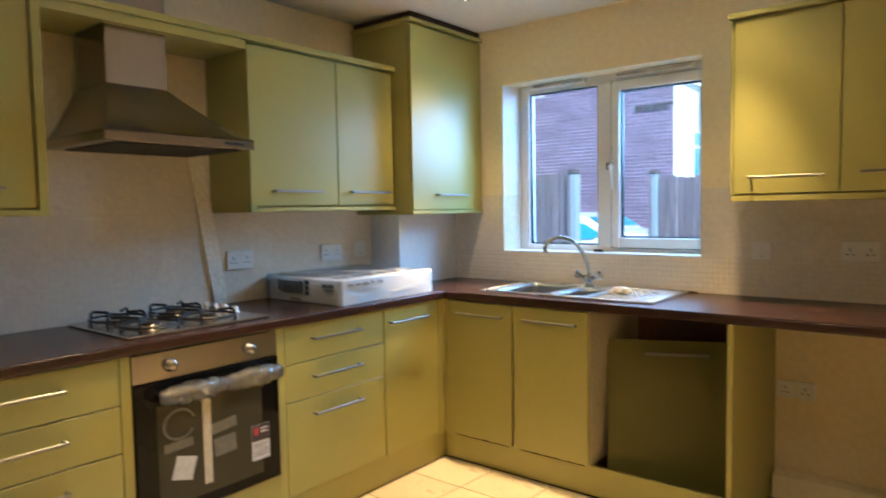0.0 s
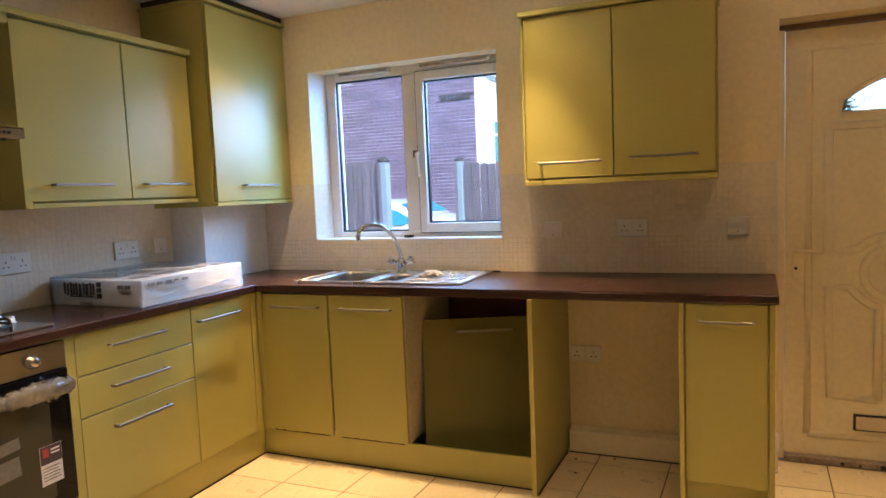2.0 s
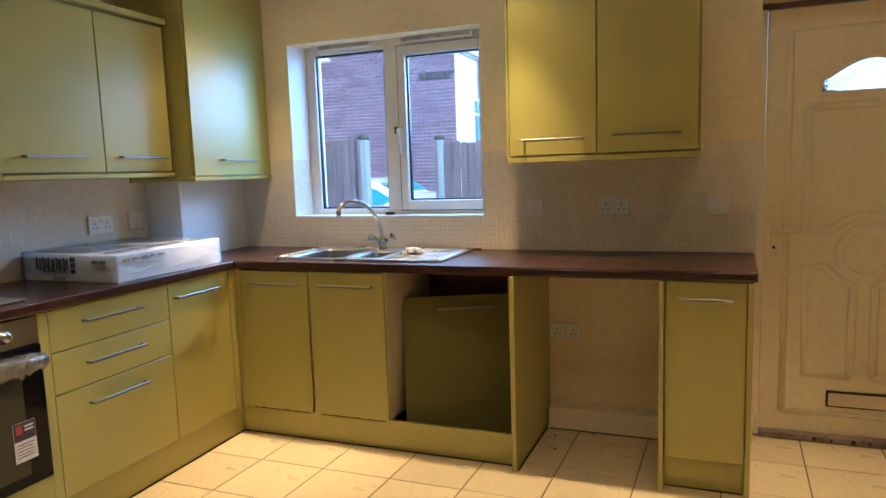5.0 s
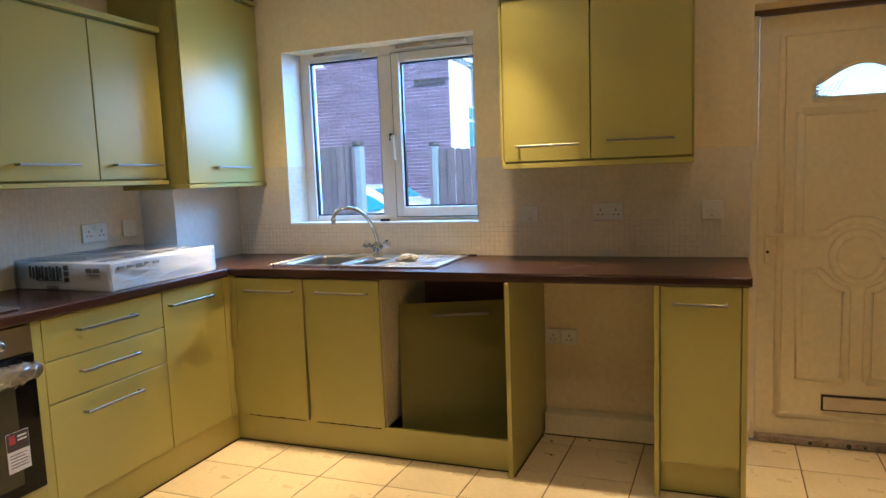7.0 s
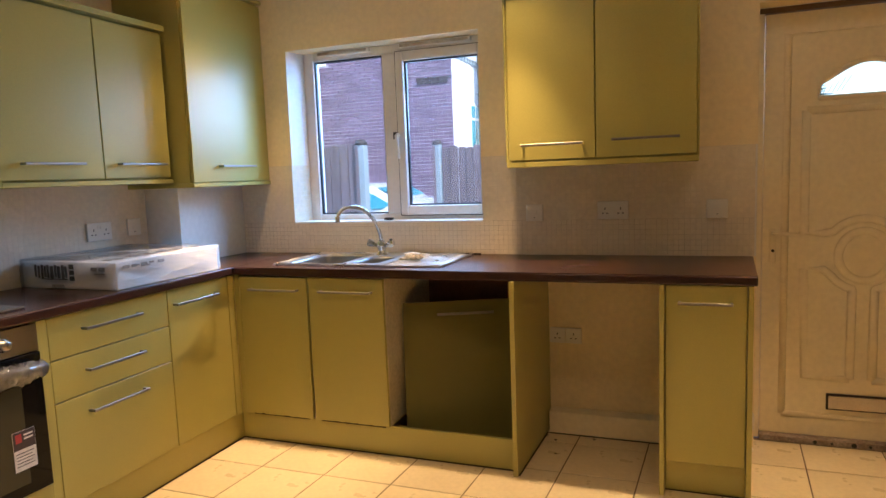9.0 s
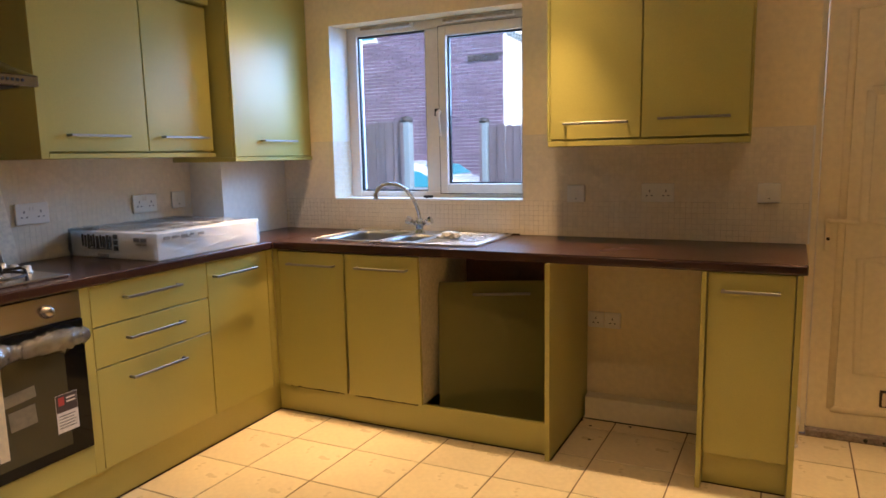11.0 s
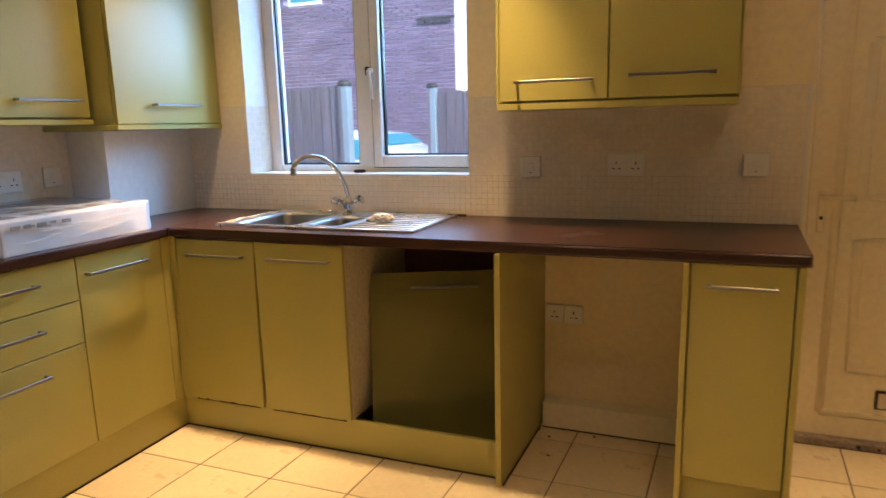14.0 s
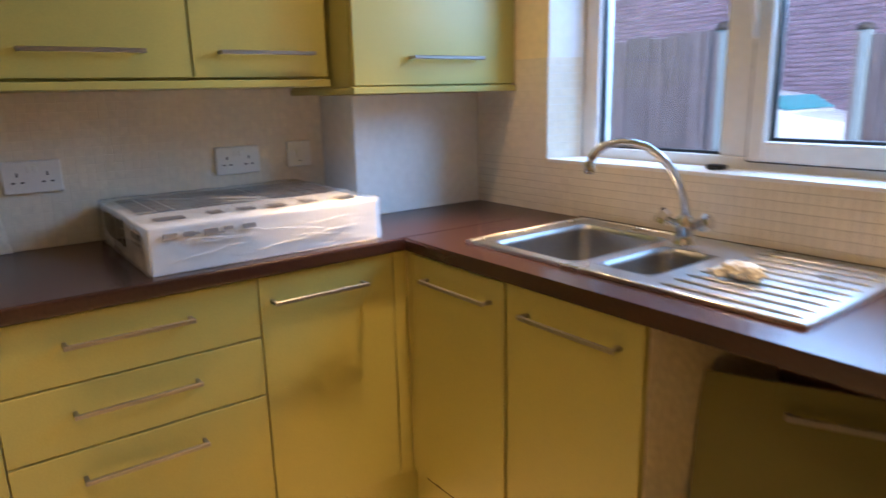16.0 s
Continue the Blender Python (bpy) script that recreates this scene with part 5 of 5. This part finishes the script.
def conifer(x, y, height, spread, seed):
    t = thing("tree", (x, y, GZ), "dark evergreen tree beside the white house", "tree", "trees")
    part("trunk", rod([(x, y, GZ), (x + 0.04, y, GZ + height * 0.5), (x, y + 0.03, GZ + height)], 0.1, 8, None, [0.13, 0.08, 0.02]), BARK, t)
    rng = random.Random(seed)
    vs, fs = [], []
    for k in range(2600):
        h = rng.random() ** 0.8
        r = spread * (1 - h) ** 0.7 * (0.55 + 0.5 * rng.random())
        a = rng.uniform(0, 2 * math.pi)
        c = Vector((x + r * math.cos(a), y + r * math.sin(a), GZ + 0.3 + h * (height - 0.3)))
        d = Vector((math.cos(a), math.sin(a), rng.uniform(-0.5, 0.9))).normalized() * rng.uniform(0.10, 0.22)
        s = Vector((-math.sin(a), math.cos(a), rng.uniform(-0.4, 0.4))) * rng.uniform(0.03, 0.06)
        i = len(vs)
        vs += [c - d * 0.4, c + s, c + d, c - s]
        fs.append((i, i + 1, i + 2, i + 3))
    me = bpy.data.meshes.new("crown")
    me.from_pydata(vs, [], fs)
    me.materials.append(LEAF)
    ob = new("crown", me)
    ob.parent = t
    ob.matrix_parent_inverse = ORIGIN[t.name]
    return t


conifer(-1.45, 11.5, 5.2, 0.5, 3)
conifer(4.35, 9.0, 3.7, 0.75, 8)

# ---------------------------------------------------------------- pieces of floor and walls


def shared_piece(name, mesh, at, parent, turn=None):
    ob = bpy.data.objects.new(name, mesh)
    scene.collection.objects.link(ob)
    ob.parent = parent
    ob.matrix_local = turn if turn is not None else Matrix.Translation(at)
    return ob


def mesh_of(bm, name, mat):
    bmesh.ops.recalc_face_normals(bm, faces=bm.faces)
    me = bpy.data.meshes.new(name)
    bm.to_mesh(me)
    bm.free()
    me.materials.append(mat)
    return me


floor = setting("floor", box(-0.15, X1 + 0.15, Y0 - 0.15, 0.131, -0.08, -0.0035), GROUT, "cream square floor tiles with dark dirty joints", "floor")
PX, PY, JX, JY, GAP, SKEW = 0.3325, 0.3215, 1.866, -0.832, 0.006, 0.05   # the rows are laid a little out of square
fx = [JX + PX * k for k in range(-6, 10)]
fy = [JY + PY * k for k in range(-20, 4)]
tile_meshes, tile_rng = {}, random.Random(2)
for xa, xb in zip(fx, fx[1:]):
    for ya, yb in zip(fy, fy[1:]):
        drift = SKEW * ((max(ya, Y0) + min(yb, 0.0)) / 2 - JY)
        x0, x1, y0, y1 = max(xa, -drift), min(xb, X1 - drift), max(ya, Y0), min(yb, 0.10 if xb > DX0 - 0.05 and xa < DX1 else 0.0)
        if x1 - x0 < 0.03 or y1 - y0 < 0.03:
            continue
        key = (round(x1 - x0, 3), round(y1 - y0, 3))
        if key not in tile_meshes:
            w, d = key[0] - GAP, key[1] - GAP
            tb = box(-w / 2, w / 2, -d / 2, d / 2, -0.0034, 0.0, 0.0014, segments=1)
            for v in tb.verts:
                v.co.x += SKEW * v.co.y
            tile_meshes[key] = mesh_of(tb, "tile", TILE)
        yc = (y0 + y1) / 2
        shared_piece("tile", tile_meshes[key], ((x0 + x1) / 2 + SKEW * (yc - JY), yc, -0.0004 * tile_rng.random()), floor)

# mosaic on the walls: the pieces round the sink singly, the rest joined
M = 0.0252
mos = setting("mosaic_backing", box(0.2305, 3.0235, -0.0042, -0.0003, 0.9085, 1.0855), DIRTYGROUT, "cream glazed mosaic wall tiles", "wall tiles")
mos2 = setting("mosaic_backing_side", wall_with_openings([0.2305, WX0, WX1, 3.0235], [1.0857, 1.4165], [(1, 0)], -0.0042, -0.0003), MGROUT, "cream glazed mosaic wall tiles beside the window", "wall tiles")
mos3 = setting("mosaic_backing_hob", box(0.0003, 0.0042, -3.49, -0.536, 0.9085, 1.339), MGROUT, "cream glazed mosaic wall tiles behind the hob", "wall tiles")
mos4 = setting("mosaic_backing_hood", box(0.0003, 0.0042, -2.377, -1.576, 1.3391, 1.590), MGROUT, "cream glazed mosaic wall tiles under the hood", "wall tiles")
s = M - 0.0013
mp = mesh_of(box(-s / 2, s / 2, -0.0008, 0.0008, -s / 2, s / 2, 0.0004, segments=1), "mosaic_tile", MOSAICP)


def mosaic_cells(u0, u1, v0, v1):
    for i in range(int((u1 - u0) / M + 0.3)):
        for j in range(int((v1 - v0) / M + 0.3)):
            yield u0 + (i + 0.5) * M, v0 + (j + 0.5) * M


def chip(verts, faces, centre, u, v, n):
    """One little tile with a chamfered face."""
    b, t, h = s / 2, s / 2 - 0.0004, 0.0004
    i = len(verts)
    for k, (r, d) in enumerate(((b, 0.0), (t, h))):
        verts += [tuple(centre + u * (a * r) + v * (c * r) + n * d) for a, c in ((-1, -1), (1, -1), (1, 1), (-1, 1))]
    faces.append((i + 4, i + 5, i + 6, i + 7))
    faces += [(i + k, i + (k + 1) % 4, i + 4 + (k + 1) % 4, i + 4 + k) for k in range(4)]


rng = random.Random(11)
verts, faces, count = [], [], 0
for u, v in mosaic_cells(0.2305, 3.022, 0.9085, 1.4165):
    if WX0 - 0.004 < u < WX1 + 0.004 and v > WZ0 - 0.008:
        continue
    if v < WZ0 - 0.008 and 0.70 < u < 1.72 and count < 300:
        shared_piece("mosaic_tile", mp, (u, -0.0046 + rng.uniform(-0.0002, 0.0002), v), mos)
        count += 1
    else:
        chip(verts, faces, Vector((u, -0.0042, v)), Vector((1, 0, 0)), Vector((0, 0, 1)), Vector((0, -1, rng.uniform(-0.02, 0.02))))
for u0, u1, v0, v1 in ((-3.49, -0.536, 0.9085, 1.339), (-2.377, -1.576, 1.3391, 1.590)):
    for u, v in mosaic_cells(u0, u1, v0, v1):
        chip(verts, faces, Vector((0.0042, u, v)), Vector((0, 1, 0)), Vector((0, 0, 1)), Vector((1, 0, rng.uniform(-0.02, 0.02))))
slope = Vector((0.036, 0.13, 0)).normalized()
out = Vector((slope.y, -slope.x, 0))
for i in range(5):
    for j in range(13):
        c = Vector((WX0, 0.0, 0)) + slope * ((i + 0.5) * M) + Vector((0, 0, WZ0 + 0.004 + (j + 0.5) * M)) + out * 0.001
        chip(verts, faces, c, slope, Vector((0, 0, 1)), out)
me = bpy.data.meshes.new("mosaic_field")
me.from_pydata(verts, [], faces)
me.materials.append(MOSAIC)
field = new("mosaic_field", me)
field.parent = mos
tagged(field, "cream glazed mosaic tiles", kind="stuff")

# bricks of the house across the drive
bl, bh, bt = 0.225, 0.075, 0.010
brick_mesh = mesh_of(box(-(bl - bt) / 2, (bl - bt) / 2, -0.012, 0.012, -(bh - bt) / 2, (bh - bt) / 2, 0.003, segments=1), "brick", BRICKP)
verts, faces, count = [], [], 0
to_house = ORIGIN[house.name]
row = 0
z = GZ + bh / 2
while z < 6.5:
    x = HCX - 0.012 - bl / 2 - (bl / 2 if row % 2 else 0)
    if row % 2:
        i, hc, a, b = len(verts), HCX - 0.012 - bl / 4, (bl / 2 - bt) / 2, (bh - bt) / 2
        for y, q in ((0.013, 0.0), (-0.011, 0.002)):
            verts += [(hc + sx * (a - q), HYW + y, z + sz * (b - q)) for sx, sz in ((-1, -1), (1, -1), (1, 1), (-1, 1))]
        faces.append((i + 4, i + 5, i + 6, i + 7))
        faces += [(i + k, i + (k + 1) % 4, i + 4 + (k + 1) % 4, i + 4 + k) for k in range(4)]
    while x > -9.5:
        c = Vector((x, HYW + 0.001 + rng.uniform(-0.002, 0.002), z))
        if not (-5.8 < x < -4.9 and 3.82 < z < 4.95):
            if -3.9 < x < -1.9 and 1.15 < z < 3.4 and count < 300:
                ob = shared_piece("brick", brick_mesh, c, core)
                ob.matrix_local = ORIGIN[core.name] @ Matrix.Translation(c)
                count += 1
            else:
                i = len(verts)
                a, b = (bl - bt) / 2, (bh - bt) / 2
                for y, q in ((0.012, 0.0), (-0.012, 0.002)):
                    verts += [(c.x + sx * (a - q), c.y + y, c.z + sz * (b - q)) for sx, sz in ((-1, -1), (1, -1), (1, 1), (-1, 1))]
                faces.append((i + 4, i + 5, i + 6, i + 7))
                faces += [(i + k, i + (k + 1) % 4, i + 4 + (k + 1) % 4, i + 4 + k) for k in range(4)]
        x -= bl
    z += bh
    row += 1
me = bpy.data.meshes.new("brickwork")
me.from_pydata(verts, [], faces)
me.materials.append(BRICK)
bw_ob = new("brickwork", me)
bw_ob.parent = core
bw_ob.matrix_local = ORIGIN[core.name]
tagged(bw_ob, "red-purple brickwork with pale mortar", kind="stuff")
